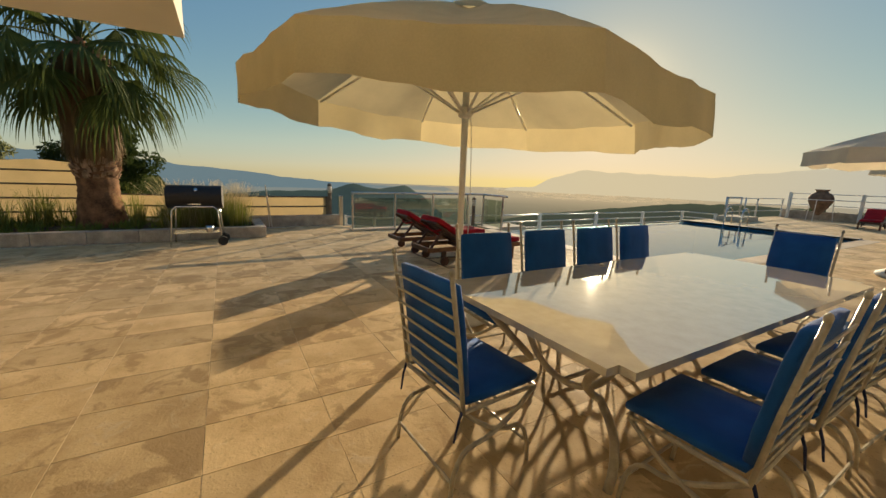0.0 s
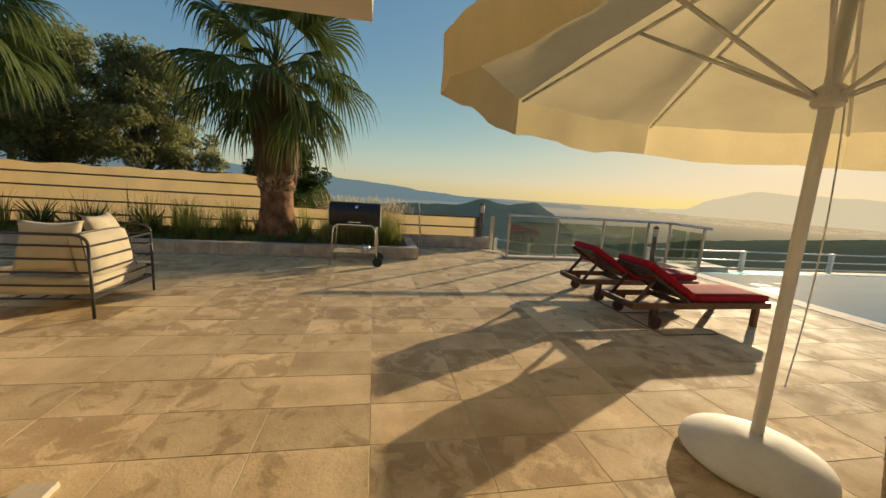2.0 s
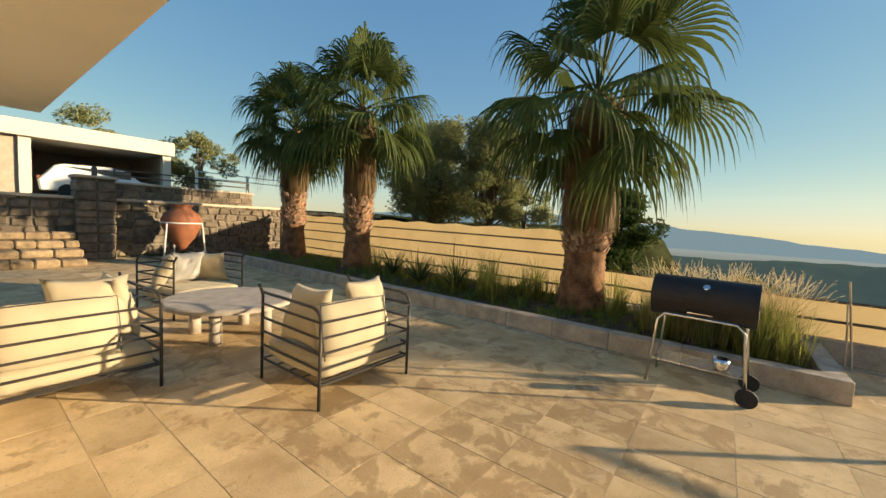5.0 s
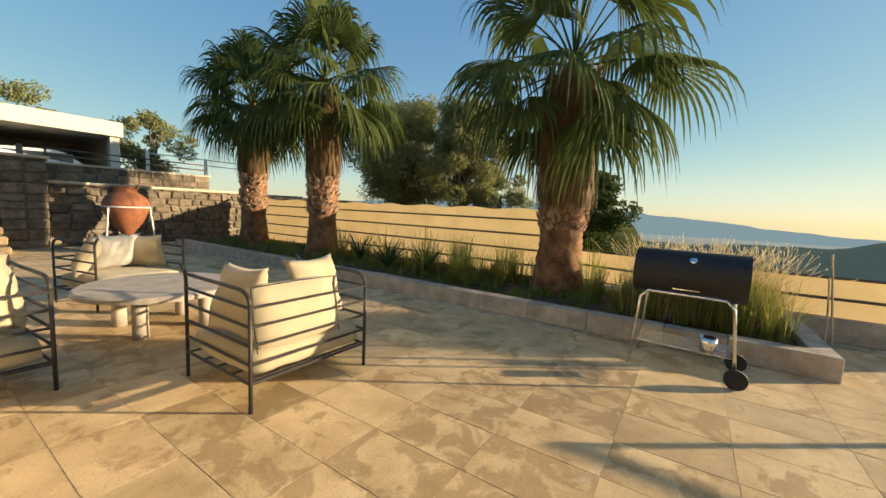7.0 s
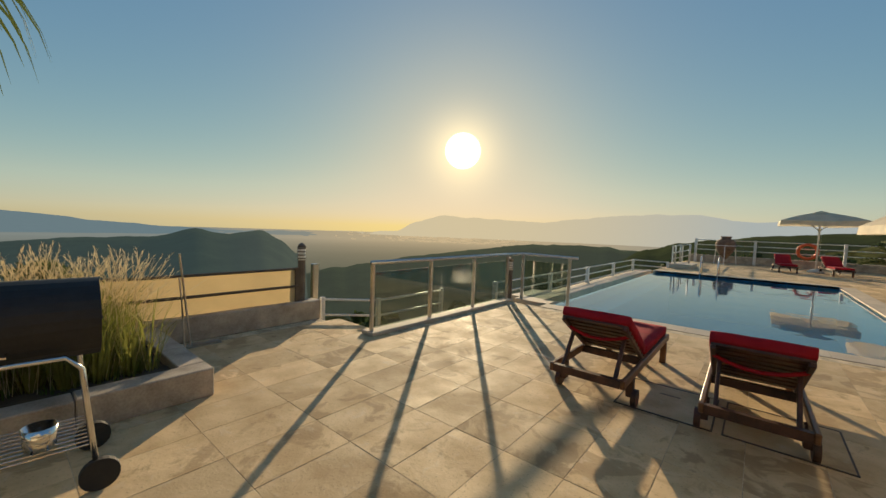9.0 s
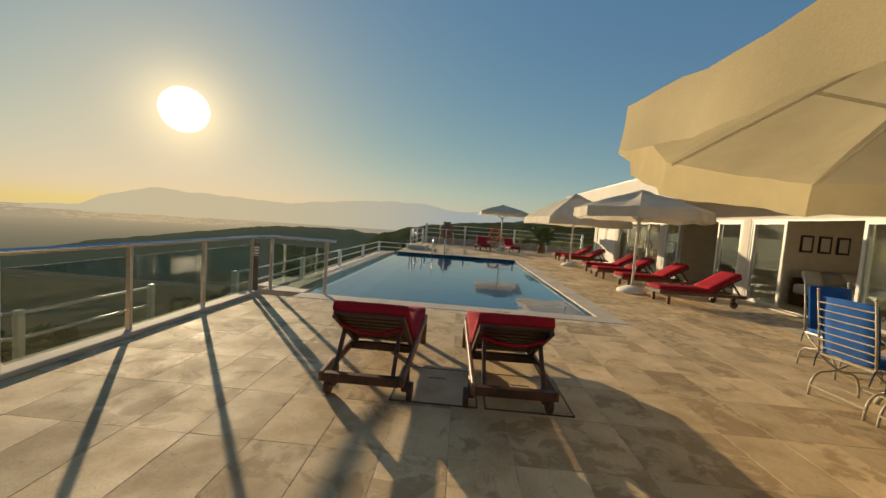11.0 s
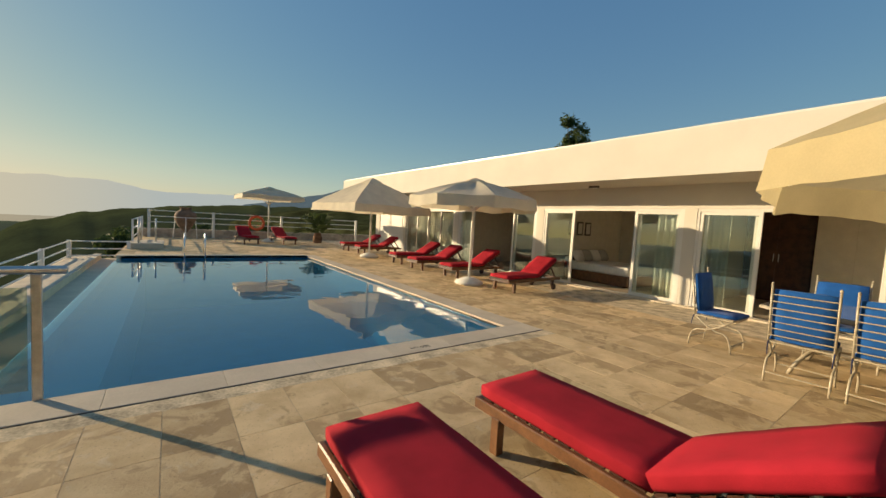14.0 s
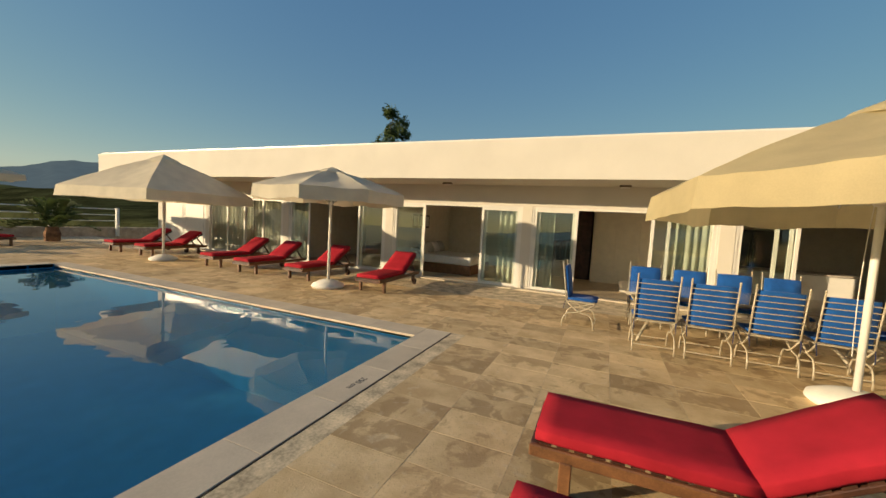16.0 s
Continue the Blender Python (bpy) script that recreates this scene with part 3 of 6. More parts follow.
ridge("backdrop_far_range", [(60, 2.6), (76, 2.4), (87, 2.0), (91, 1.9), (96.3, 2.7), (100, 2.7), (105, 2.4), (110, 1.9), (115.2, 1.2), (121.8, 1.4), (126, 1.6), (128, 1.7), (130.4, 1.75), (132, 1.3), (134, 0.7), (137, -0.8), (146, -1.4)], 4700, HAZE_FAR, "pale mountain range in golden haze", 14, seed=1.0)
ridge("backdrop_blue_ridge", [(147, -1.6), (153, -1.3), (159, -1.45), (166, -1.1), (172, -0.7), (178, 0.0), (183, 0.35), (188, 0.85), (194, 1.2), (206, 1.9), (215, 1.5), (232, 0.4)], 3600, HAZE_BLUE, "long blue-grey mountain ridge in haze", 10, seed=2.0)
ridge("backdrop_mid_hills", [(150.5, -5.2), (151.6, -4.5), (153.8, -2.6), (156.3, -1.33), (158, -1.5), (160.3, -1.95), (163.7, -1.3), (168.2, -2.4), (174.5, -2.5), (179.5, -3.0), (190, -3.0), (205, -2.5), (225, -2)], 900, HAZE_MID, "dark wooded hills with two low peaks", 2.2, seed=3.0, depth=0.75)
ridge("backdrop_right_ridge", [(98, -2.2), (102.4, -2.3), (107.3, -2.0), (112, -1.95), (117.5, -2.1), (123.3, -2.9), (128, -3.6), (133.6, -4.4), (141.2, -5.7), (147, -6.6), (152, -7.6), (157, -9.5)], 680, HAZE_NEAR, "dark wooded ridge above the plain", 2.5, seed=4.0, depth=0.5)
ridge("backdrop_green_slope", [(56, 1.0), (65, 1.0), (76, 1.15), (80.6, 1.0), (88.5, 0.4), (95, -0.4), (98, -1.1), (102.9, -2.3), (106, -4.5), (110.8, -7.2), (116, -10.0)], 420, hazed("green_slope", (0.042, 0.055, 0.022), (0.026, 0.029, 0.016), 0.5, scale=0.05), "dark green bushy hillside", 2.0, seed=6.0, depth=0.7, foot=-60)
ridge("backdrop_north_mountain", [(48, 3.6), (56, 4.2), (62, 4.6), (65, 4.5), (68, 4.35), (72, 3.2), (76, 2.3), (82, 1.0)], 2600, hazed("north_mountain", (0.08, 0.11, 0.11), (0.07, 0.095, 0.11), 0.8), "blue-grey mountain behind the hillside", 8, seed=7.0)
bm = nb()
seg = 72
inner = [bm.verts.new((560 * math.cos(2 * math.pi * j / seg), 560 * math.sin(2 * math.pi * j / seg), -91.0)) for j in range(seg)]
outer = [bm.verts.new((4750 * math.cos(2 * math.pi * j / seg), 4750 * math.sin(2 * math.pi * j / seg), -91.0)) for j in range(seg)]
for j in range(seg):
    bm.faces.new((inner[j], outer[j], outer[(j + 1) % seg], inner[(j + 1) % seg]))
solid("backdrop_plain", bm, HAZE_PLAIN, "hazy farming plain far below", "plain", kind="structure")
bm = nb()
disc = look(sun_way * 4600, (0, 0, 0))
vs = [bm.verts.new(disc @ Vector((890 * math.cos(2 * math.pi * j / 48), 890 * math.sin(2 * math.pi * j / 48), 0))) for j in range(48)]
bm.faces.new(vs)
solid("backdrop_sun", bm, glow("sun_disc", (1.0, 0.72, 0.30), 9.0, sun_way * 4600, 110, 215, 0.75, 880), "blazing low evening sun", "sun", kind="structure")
# pale roofs of the plain; the evening sun's glint on them is emission
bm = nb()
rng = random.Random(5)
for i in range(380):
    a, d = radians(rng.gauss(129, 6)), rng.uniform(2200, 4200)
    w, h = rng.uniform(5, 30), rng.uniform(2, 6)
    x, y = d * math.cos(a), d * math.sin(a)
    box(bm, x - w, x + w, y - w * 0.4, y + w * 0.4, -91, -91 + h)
solid("greenhouses", bm, hazed("greenhouse_glints", (0.7, 0.62, 0.48), (0.52, 0.39, 0.22), 0.75), "scattered pale greenhouse roofs on the plain, their glints a glowing colour", "greenhouses", kind="stuff")

# ---- terrace, pool and walls ----
POOL_X0, POOL_X1, POOL_Y0, POOL_Y1 = -5.2, -0.04, 0.02, 10.0
floor = new("floor")
tagged(floor, "sunlit beige travertine terrace with worn tiles", "terrace", kind="structure")
bm = nb()
T = -0.0012
for x0, x1, y0, y1 in ((-6.02, 4.95, -8.6, -0.38), (-7.2, 4.95, -21.0, -8.6), (-7.2, -6.02, -8.6, -3.95), (0.3, 4.95, -0.38, 20.2), (-5.3, 0.3, 10.35, 20.2)):
    box(bm, x0, x1, y0, y1, -0.5, T)
part("bedding", bm, GROUT, floor)

pool = thing("pool", "rectangular blue infinity pool with pale stone coping", "pool")
bm = nb()
box(bm, POOL_X0 + 0.55, POOL_X1, POOL_Y0, POOL_Y1, -1.75, -1.6)
box(bm, POOL_X1, POOL_X1 + 0.2, POOL_Y0 - 0.2, POOL_Y1 + 0.2, -1.75, -0.03)
box(bm, POOL_X0, POOL_X1, POOL_Y0 - 0.2, POOL_Y0, -1.75, -0.03)
box(bm, POOL_X0, POOL_X1, POOL_Y1, POOL_Y1 + 0.2, -1.75, 0.03)
part("basin", bm, POOL_TILE, pool, "blue mosaic basin")
bm = nb()
box(bm, POOL_X0, POOL_X0 + 0.55, POOL_Y0, POOL_Y1, -1.75, -0.32)
box(bm, POOL_X0 - 0.12, POOL_X0, POOL_Y0, POOL_Y1, -1.75, -0.075)
part("overflow_ledge", bm, POOL_LEDGE, pool, "pale overflow ledge")
bm = nb()
vs = [bm.verts.new((x, y, -0.062)) for y in (POOL_Y0, POOL_Y1) for x in (POOL_X0 - 0.1, POOL_X1)]
bm.faces.new((vs[0], vs[1], vs[3], vs[2]))
water = part("water", bm, WATER, pool, "calm clear blue water")
bm = nb()
for x in (-3.72, -3.18):
    tube(bm, [(x, 10.6, 0.0), (x, 10.58, 0.45)] + [(x, 10.33 + 0.25 * math.cos(a), 0.5 + 0.2 * math.sin(a)) for a in (0.4, 0.9, 1.57, 2.2, 2.8)] + [(x, 10.06, 0.3), (x, 9.92, -0.5)], 0.024)
part("ladder", bm, CHROME, pool, "polished steel pool ladder rails", smooth=True)

# overflow channel and lower walk outside the infinity edge
bm = nb()
box(bm, -5.95, POOL_X0 - 0.12, 0.0, 13.2, -0.75, -0.38)
box(bm, -6.75, -5.95, 0.0, 13.2, -0.9, -0.30)
box(bm, -6.14, -5.95, 0.5, 13.2, -0.3, -0.22)
solid("pavement_lower", bm, COPING, "pale stone lower walk beside the pool overflow", "walkway", kind="structure")
bm = slab(-6.35, -5.55, 0.35, 1.55, -0.38, 0.0, bevel=0.01)
solid("pump_hatch", bm, COPING, "low pale stone box beside the pool", "hatch")


def guard(name, pts, z0, bars, post_top, material, label, post=0.05, extra=()):
    """A tube railing with posts at the points and level bars."""
    root = thing(name, label, "railing")
    for x, y in pts:
        part("post", slab(x - post / 2, x + post / 2, y - post / 2, y + post / 2, z0, post_top, bevel=0.006, seg=1), material, root)
    for z in bars:
        bm = nb()
        for (xa, ya), (xb, yb) in zip(pts, pts[1:]):
            tube(bm, [(xa, ya, z), (xb, yb, z)], 0.02, 8)
        part("bar", bm, material, root, smooth=True)
    return root


guard("walk_railing", [(-6.65, 0.2), (-6.65, 3.2), (-6.65, 6.3), (-6.65, 9.4), (-6.65, 12.6), (-5.2, 12.6)], -0.4, (0.24, 0.0, -0.22), 0.27, RAIL_WHITE, "white tube railing along the lower pool walk", 0.1)
guard("slope_railing", [(-7.6, -3.65), (-6.95, -3.0), (-6.95, -1.35)], -0.9, (0.2, -0.06), 0.24, RAIL_WHITE, "low white tube railing outside the glass balustrade", 0.07)

# glass balustrade
balustrade = thing("glass_balustrade", "steel balustrade with greenish glass panels on a stone kerb", "balustrade")
posts = [(-6.0, -3.92), (-6.0, -2.76), (-6.0, -1.6), (-6.0, -0.42), (-5.92, 0.1), (-4.88, 0.02)]
for x, y in posts:
    part("post", slab(x - 0.028, x + 0.028, y - 0.018, y + 0.018, 0.0, 0.94, bevel=0.005, seg=1), STEEL, balustrade)
for (xa, ya), (xb, yb) in zip(posts, posts[1:]):
    d = Vector((xb - xa, yb - ya, 0))
    if d.length < 0.7:
        continue
    d.normalize()
    s = Vector((-d.y, d.x, 0)) * 0.005
    a, b = Vector((xa, ya, 0)) + d * 0.05, Vector((xb, yb, 0)) - d * 0.05
    bm = nb()
    vs = [bm.verts.new(p + q + Vector((0, 0, z))) for z in (0.08, 0.84) for p in (a, b) for q in (-s, s)]
    for q in ((0, 1, 3, 2), (4, 6, 7, 5), (0, 4, 5, 1), (2, 3, 7, 6), (0, 2, 6, 4), (1, 5, 7, 3)):
        bm.faces.new([vs[i] for i in q])
    part("glass_panel", bm, RAIL_GLASS, balustrade, "greenish clear glass panel").visible_shadow = False
bm = nb()
tube(bm, [(-6.0, -3.95, 0.965), (-6.0, -0.42, 0.965), (-5.9, 0.1, 0.965), (-4.72, 0.02, 0.965)], 0.03, 10)
part("handrail", bm, STEEL, balustrade, "brushed steel handrail", smooth=True)
bm = slab(-6.14, -5.9, -3.98, -0.3, 0.0, 0.05, bevel=0.01, seg=1)
solid("kerb", bm, COPING, "pale stone kerb under the balustrade", "kerb", kind="structure")
bm = slab(-6.05, -5.28, 0.0, 0.33, -0.4, 0.006)
solid("kerb_pool", bm, COPING, "pale stone edge by the pool", "kerb", kind="structure")


def bollard(m):
    root = thing("bollard_lamp", "bronze bollard garden lamp with caged glass head", "lamp", m, "bollard lamps")
    part("stem", lathe(nb(), [(0.055, 0), (0.055, 0.62)], 12), LAMP_POST, root)
    part("glass", lathe(nb(), [(0.05, 0.62), (0.058, 0.66), (0.055, 0.78), (0.03, 0.84)], 12), LAMP_GLASS, root, "frosted glass head", smooth=True)
    for z in (0.64, 0.69, 0.74, 0.79):
        part("cage_ring", lathe(nb(), [(0.066, z), (0.07, z + 0.008), (0.066, z + 0.016)], 12), LAMP_POST, root)
    part("cap", lathe(nb(), [(0.066, 0.81), (0.05, 0.85), (0.012, 0.88)], 12), LAMP_POST, root, smooth=True)
    return root


lamp = bollard(pose(-6.1, -0.12, 0.0))
copy_thing(lamp, pose(-7.36, -4.17, 0.28, 0, 0, 20))

# planter with stone edge
planter = thing("planter", "long raised planting bed edged with beige stone blocks", "planter")
P_H = 0.23
y = -5.98
i = 0
rng = random.Random(2)
while y > -19.5:
    w = rng.uniform(0.55, 0.85)
    part("stone_block", slab(-5.72, -5.52, y - w + 0.006, y, 0.0, P_H + rng.uniform(-0.004, 0.004), bevel=0.008, seg=1), PLANTER, planter)
    y -= w
for x in (-5.73, -6.3, -6.87):
    part("stone_block", slab(x - 0.564, x, -6.18, -5.98, 0.0, P_H, bevel=0.008, seg=1), PLANTER, planter)
bm = nb()
n = 60
rows = [[bm.verts.new((x, -6.18 - 14.0 * i / n, 0.17 + 0.05 * noise.noise(Vector((x * 2, i * 0.7, 0))))) for x in (-5.72, -6.2, -6.7, -7.2, -8.1)] for i in range(n + 1)]
for a, b in zip(rows, rows[1:]):
    for k in range(4):
        bm.faces.new((a[k], b[k], b[k + 1], a[k + 1]))
part("soil", bm, SOIL, planter, "dark planting soil", smooth=True)

# low wall and shade-cloth fences
bm = slab(-7.42, -7.2, -6.2, -3.93, 0.0, 0.29, bevel=0.01, seg=1)
box(bm, -8.2, -8.0, -21.0, -6.2, -0.6, 0.16)
solid("wall_parapet", bm, PLANTER, "low beige stone wall below the fence", "wall", kind="structure")


def fence(name, pts, z0, z1, bars, label, sag=0.02):
    root = thing(name, label, "fence")
    for (xa, ya), (xb, yb) in zip(pts, pts[1:]):
        bm = nb()
        n = max(6, int(abs(yb - ya) * 5))
        grid = []
        for i in range(n + 1):
            t = i / n
            x, y = xa + (xb - xa) * t, ya + (yb - ya) * t
            dip = sag * 1.4 * math.sin(t * math.pi * 3) ** 2
            grid.append([bm.verts.new((x + 0.012 * math.sin(i * 1.3 + k), y, z0 + (z1 - dip - z0) * k / 4)) for k in range(5)])
        for a, b in zip(grid, grid[1:]):
            for k in range(4):
                bm.faces.new((a[k], b[k], b[k + 1], a[k + 1]))
        part("cloth", bm, FENCE_CLOTH, root, "sand-coloured shade cloth", smooth=True)
        for z in bars:
            part("bar", tube(nb(), [(xa + 0.04, ya, z), (xb + 0.04, yb, z)], 0.019, 6), FENCE_BAR, root)
    for x, y in (pts[0], pts[-1]):
        part("post", slab(x - 0.05, x + 0.03, y - 0.04, y + 0.04, z0 - 0.3, z1 + 0.02), FENCE_BAR, root)
    return root


fence("low_fence", [(-7.34, -4.25), (-7.34, -6.15), (-7.95, -9.0)], 0.26, 0.76, (0.78, 0.52), "low fence of sand shade cloth with dark rails", 0.0)
fence("high_fence", [(-7.95, -9.0), (-8.05, -12.5), (-8.05, -16.0), (-8.05, -20.6)], 0.1, 1.5, (1.27, 0.98, 0.68, 0.38), "tall sand-coloured shade-cloth fence with dark rails", 0.03)
bm = slab(-7.67, -7.58, -3.84, -3.74, -0.3, 0.8, bevel=0.01, seg=1)
solid("gate_post", bm, STEEL, "square steel post at the end of the wall", "post")

# ---- house ----
FX, DOOR = 4.88, 2.1
EAVE_X, EAVE_Z0, EAVE_Z1 = 3.52, 2.62, 3.46
WING_Y, WING_X = -8.43, 0.28
bm = nb()
for y0, y1 in ((-0.57, -0.33), (3.45, 3.7), (7.5, 7.75), (11.55, 11.7), (14.2, 14.62), (-4.74, -4.47), (-8.43, -8.3)):
    box(bm, FX, FX + 0.25, y0, y1, 0.0, DOOR)
box(bm, FX, FX + 0.25, -8.43, 14.62, DOOR, 2.66)
box(bm, FX + 0.25, 9.6, 14.4, 14.62, 0.0, 2.66)
solid("wall_west", bm, PLASTER, "white plastered house front between sliding doors", "wall", kind="structure")
bm = nb()
box(bm, 9.4, 9.6, -13.0, 14.4, 0.0, 2.66)
for y in (-4.5, -0.45, 3.58, 7.62, 11.62):
    box(bm, FX + 0.27, 9.4, y - 0.06, y + 0.06, 0.02, 2.66)
solid("wall_inner", bm, INNER, "dim cream interior walls", "wall", kind="structure")
solid("floor_inner", slab(FX + 0.0, 9.4, -8.4, 14.4, -0.1, 0.015), INNER_FLOOR, "shaded brown tiled floor indoors", "floor", kind="structure")
solid("threshold", slab(FX - 0.16, FX, -8.3, 14.3, -0.05, 0.03, bevel=0.006, seg=1), COPING, "pale marble door threshold", "threshold", kind="structure")
bm = nb()
box(bm, EAVE_X, 9.9, WING_Y + 1.48, 16.0, EAVE_Z0, EAVE_Z1)
box(bm, -1.1, 9.9, -13.9, WING_Y + 1.48, EAVE_Z0 + 0.0, EAVE_Z1)
solid("roof", bm, PLASTER, "deep flat white roof slab with overhanging eaves", "roof", kind="structure")
bm = nb()
box(bm, EAVE_X + 0.06, 9.85, -6.8, 15.9, EAVE_Z1, EAVE_Z1 + 0.05)
solid("roof_cap", bm, WHITE_FRAME, "thin pale metal roof edge", "roof", kind="structure")
# wing at the terrace's corner
wing = thing("wall_wing", "white plastered wing of the house", "wall")
wing["kind"] = "structure"
for name, x0, x1, y0, y1, z0, z1 in (
    ("side_wall", WING_X + 0.165, WING_X + 0.295, -12.9, WING_Y - 0.21, 0.0, 2.615),
    ("rear_wall", WING_X, 9.4, -13.0, -12.9, 0.0, 2.62),
    ("lintel", WING_X, FX, WING_Y - 0.2, WING_Y, 2.2, 2.62),
    ("front_wall", 2.9, FX + 0.2, WING_Y - 0.2, WING_Y, 0.0, 2.2),
    ("corner_pier", WING_X, WING_X + 0.16, WING_Y - 0.25, WING_Y, 0.04, 2.2),
):
    part(name, slab(x0, x1, y0, y1, z0, z1), PLASTER, wing)
solid("sill_wing", slab(0.1, FX, WING_Y, WING_Y + 0.15, -0.05, 0.028, bevel=0.006, seg=1), COPING, "pale marble sill along the wing", "sill", kind="structure")
solid("floor_wing", slab(WING_X + 0.3, FX, -12.9, WING_Y, -0.1, 0.02), INNER_FLOOR, "shaded floor of the wing", "floor", kind="structure")

window_count = [0]


def curtain_mesh(bm, x, y0, y1, z0, z1, folds=0.16, depth=0.04, along="y", seed=0):
    n = max(8, int(abs(y1 - y0) / folds * 8))
    prev = None
    for i in range(n + 1):
        t = i / n
        w = math.sin(t * abs(y1 - y0) / folds * 2 * math.pi + 0.6 * math.sin(t * 9 + seed)) * depth
        p = (x + w, y0 + (y1 - y0) * t) if along == "y" else (y0 + (y1 - y0) * t, x + w)
        a, b = bm.verts.new((*p, z0)), bm.verts.new((*p, z1))
        if prev:
            bm.faces.new((prev[0], a, b, prev[1]))
        prev = (a, b)


def sash(root, y0, y1, x, z0=0.04, z1=DOOR, w=0.07):
    """One sliding door leaf: frame and glass."""
    leaf = part("door_leaf", slab(x - 0.022, x + 0.022, y0, y0 + w, z0, z1, bevel=0.004, seg=1), WHITE_FRAME, root, "white aluminium sliding leaf")
    part("stile", slab(x - 0.022, x + 0.022, y1 - w, y1, z0, z1, bevel=0.004, seg=1), WHITE_FRAME, leaf)
    part("top_rail", slab(x - 0.02, x + 0.02, y0 + w, y1 - w, z1 - w, z1), WHITE_FRAME, leaf)
    part("bottom_rail", slab(x - 0.02, x + 0.02, y0 + w, y1 - w, z0, z0 + w), WHITE_FRAME, leaf)
    part("pane", slab(x - 0.004, x + 0.004, y0 + w, y1 - w, z0 + w, z1 - w), GLASS, leaf, "clear reflecting glass").visible_shadow = False
    return leaf


def sliding_unit(y0, y1, leaves, label, curtains=()):
    window_count[0] += 1
    root = thing("window_%d" % window_count[0], label, "sliding door")
    root["kind"] = "structure"
    bm = nb()
    box(bm, FX + 0.01, FX + 0.13, y0, y0 + 0.05, 0.03, DOOR)
    box(bm, FX + 0.01, FX + 0.13, y1 - 0.05, y1, 0.03, DOOR)
    box(bm, FX + 0.01, FX + 0.13, y0 + 0.05, y1 - 0.05, DOOR - 0.05, DOOR)
    part("frame", bm, WHITE_FRAME, root, "white outer frame")
    part("track", slab(FX + 0.01, FX + 0.13, y0 + 0.05, y1 - 0.05, 0.03, 0.045), STEEL, root)
    for a, b, k in leaves:
        sash(root, a, b, FX + 0.045 + 0.05 * k, z1=DOOR - 0.05)
    for a, b in curtains:
        bm = nb()
        curtain_mesh(bm, FX + 0.3, a, b, 0.03, 2.5, seed=a)
        c = solid("curtain", bm, CURTAIN, "pale cream gathered curtain behind the glass", "curtain", smooth=True)
    return root


sliding_unit(-0.33, 3.45, [(2.4, 3.4, 0), (2.45, 3.38, 1), (-0.28, 0.75, 0), (-0.22, 0.68, 1)], "open white sliding doors to a bedroom", [(-0.3, 0.35)])
sliding_unit(-4.47, -0.57, [(-1.66, -0.62, 0), (-1.6, -0.7, 1), (-4.42, -3.2, 0), (-4.38, -3.52, 1)], "open white sliding doors to a room", [(-1.1, -0.62), (-4.42, -3.72)])
sliding_unit(3.7, 7.5, [(3.75, 4.7, 0), (3.8, 4.62, 1), (6.6, 7.45, 0), (6.65, 7.4, 1)], "open white sliding doors to a dim room", [(6.9, 7.45)])
sliding_unit(7.75, 11.55, [(7.8, 8.75, 0), (8.7, 9.65, 1), (9.6, 10.55, 0), (10.5, 11.5, 1)], "closed white sliding doors with drawn curtains", [(7.8, 9.4), (9.5, 11.4)])
sliding_unit(-8.3, -4.74, [(-5.78, -4.79, 0), (-5.7, -5.4, 1)], "wide open white sliding doors to the kitchen", [])
root = thing("door_1", "closed white panelled door leaves at the end of the house", "door")
root["kind"] = "structure"
for a, b in ((11.74, 12.95), (12.98, 14.18)):
    leaf = part("door_leaf", slab(FX + 0.03, FX + 0.07, a, b, 0.04, DOOR, bevel=0.005, seg=1), WHITE_FRAME, root)
    part("panel", slab(FX + 0.015, FX + 0.03, a + 0.1, b - 0.1, 0.15, DOOR - 0.12, bevel=0.004, seg=1), WHITE_FRAME, leaf)

# glazed door in the wing
window_count[0] += 1
root = thing("window_%d" % window_count[0], "white framed glass door with a pale curtain in the wing", "window")
root["kind"] = "structure"
bm = nb()
box(bm, WING_X + 0.17, WING_X + 0.3, WING_Y - 0.14, WING_Y - 0.02, 0.04, 2.2)
box(bm, 2.8, 2.9, WING_Y - 0.14, WING_Y - 0.02, 0.04, 2.2)
box(bm, WING_X + 0.3, 2.8, WING_Y - 0.14, WING_Y - 0.02, 2.1, 2.2)
box(bm, WING_X + 0.3, 2.8, WING_Y - 0.14, WING_Y - 0.02, 0.04, 0.14)
part("frame", bm, WHITE_FRAME, root)
part("pane", slab(WING_X + 0.3, 2.8, WING_Y - 0.085, WING_Y - 0.075, 0.14, 2.1), GLASS, root).visible_shadow = False
bm = nb()
curtain_mesh(bm, WING_Y - 0.115, WING_X + 0.305, 2.795, 0.145, 2.095, depth=0.018, along="x")
solid("curtain", bm, CURTAIN, "pale green-white curtain behind the wing's glass", "curtain", smooth=True)
# lamps under the eaves
for x, y, turn in ((4.5, -2.6, 0), (4.35, 1.55, 0), (-0.38, -11.87, 90)):
    root = thing("ceiling_light", "small oblong bronze bulkhead lamp under the eaves", "lamp", pose(x, y, EAVE_Z0, 0, 0, turn), "eaves lights")
    part("housing", slab(-0.05, 0.05, -0.12, 0.12, -0.045, 0.0, bevel=0.012), LAMP_POST, root)
    part("lens", slab(-0.036, 0.036, -0.1, 0.1, -0.065, -0.045, bevel=0.01), LAMP_GLASS, root, "frosted glass lens")
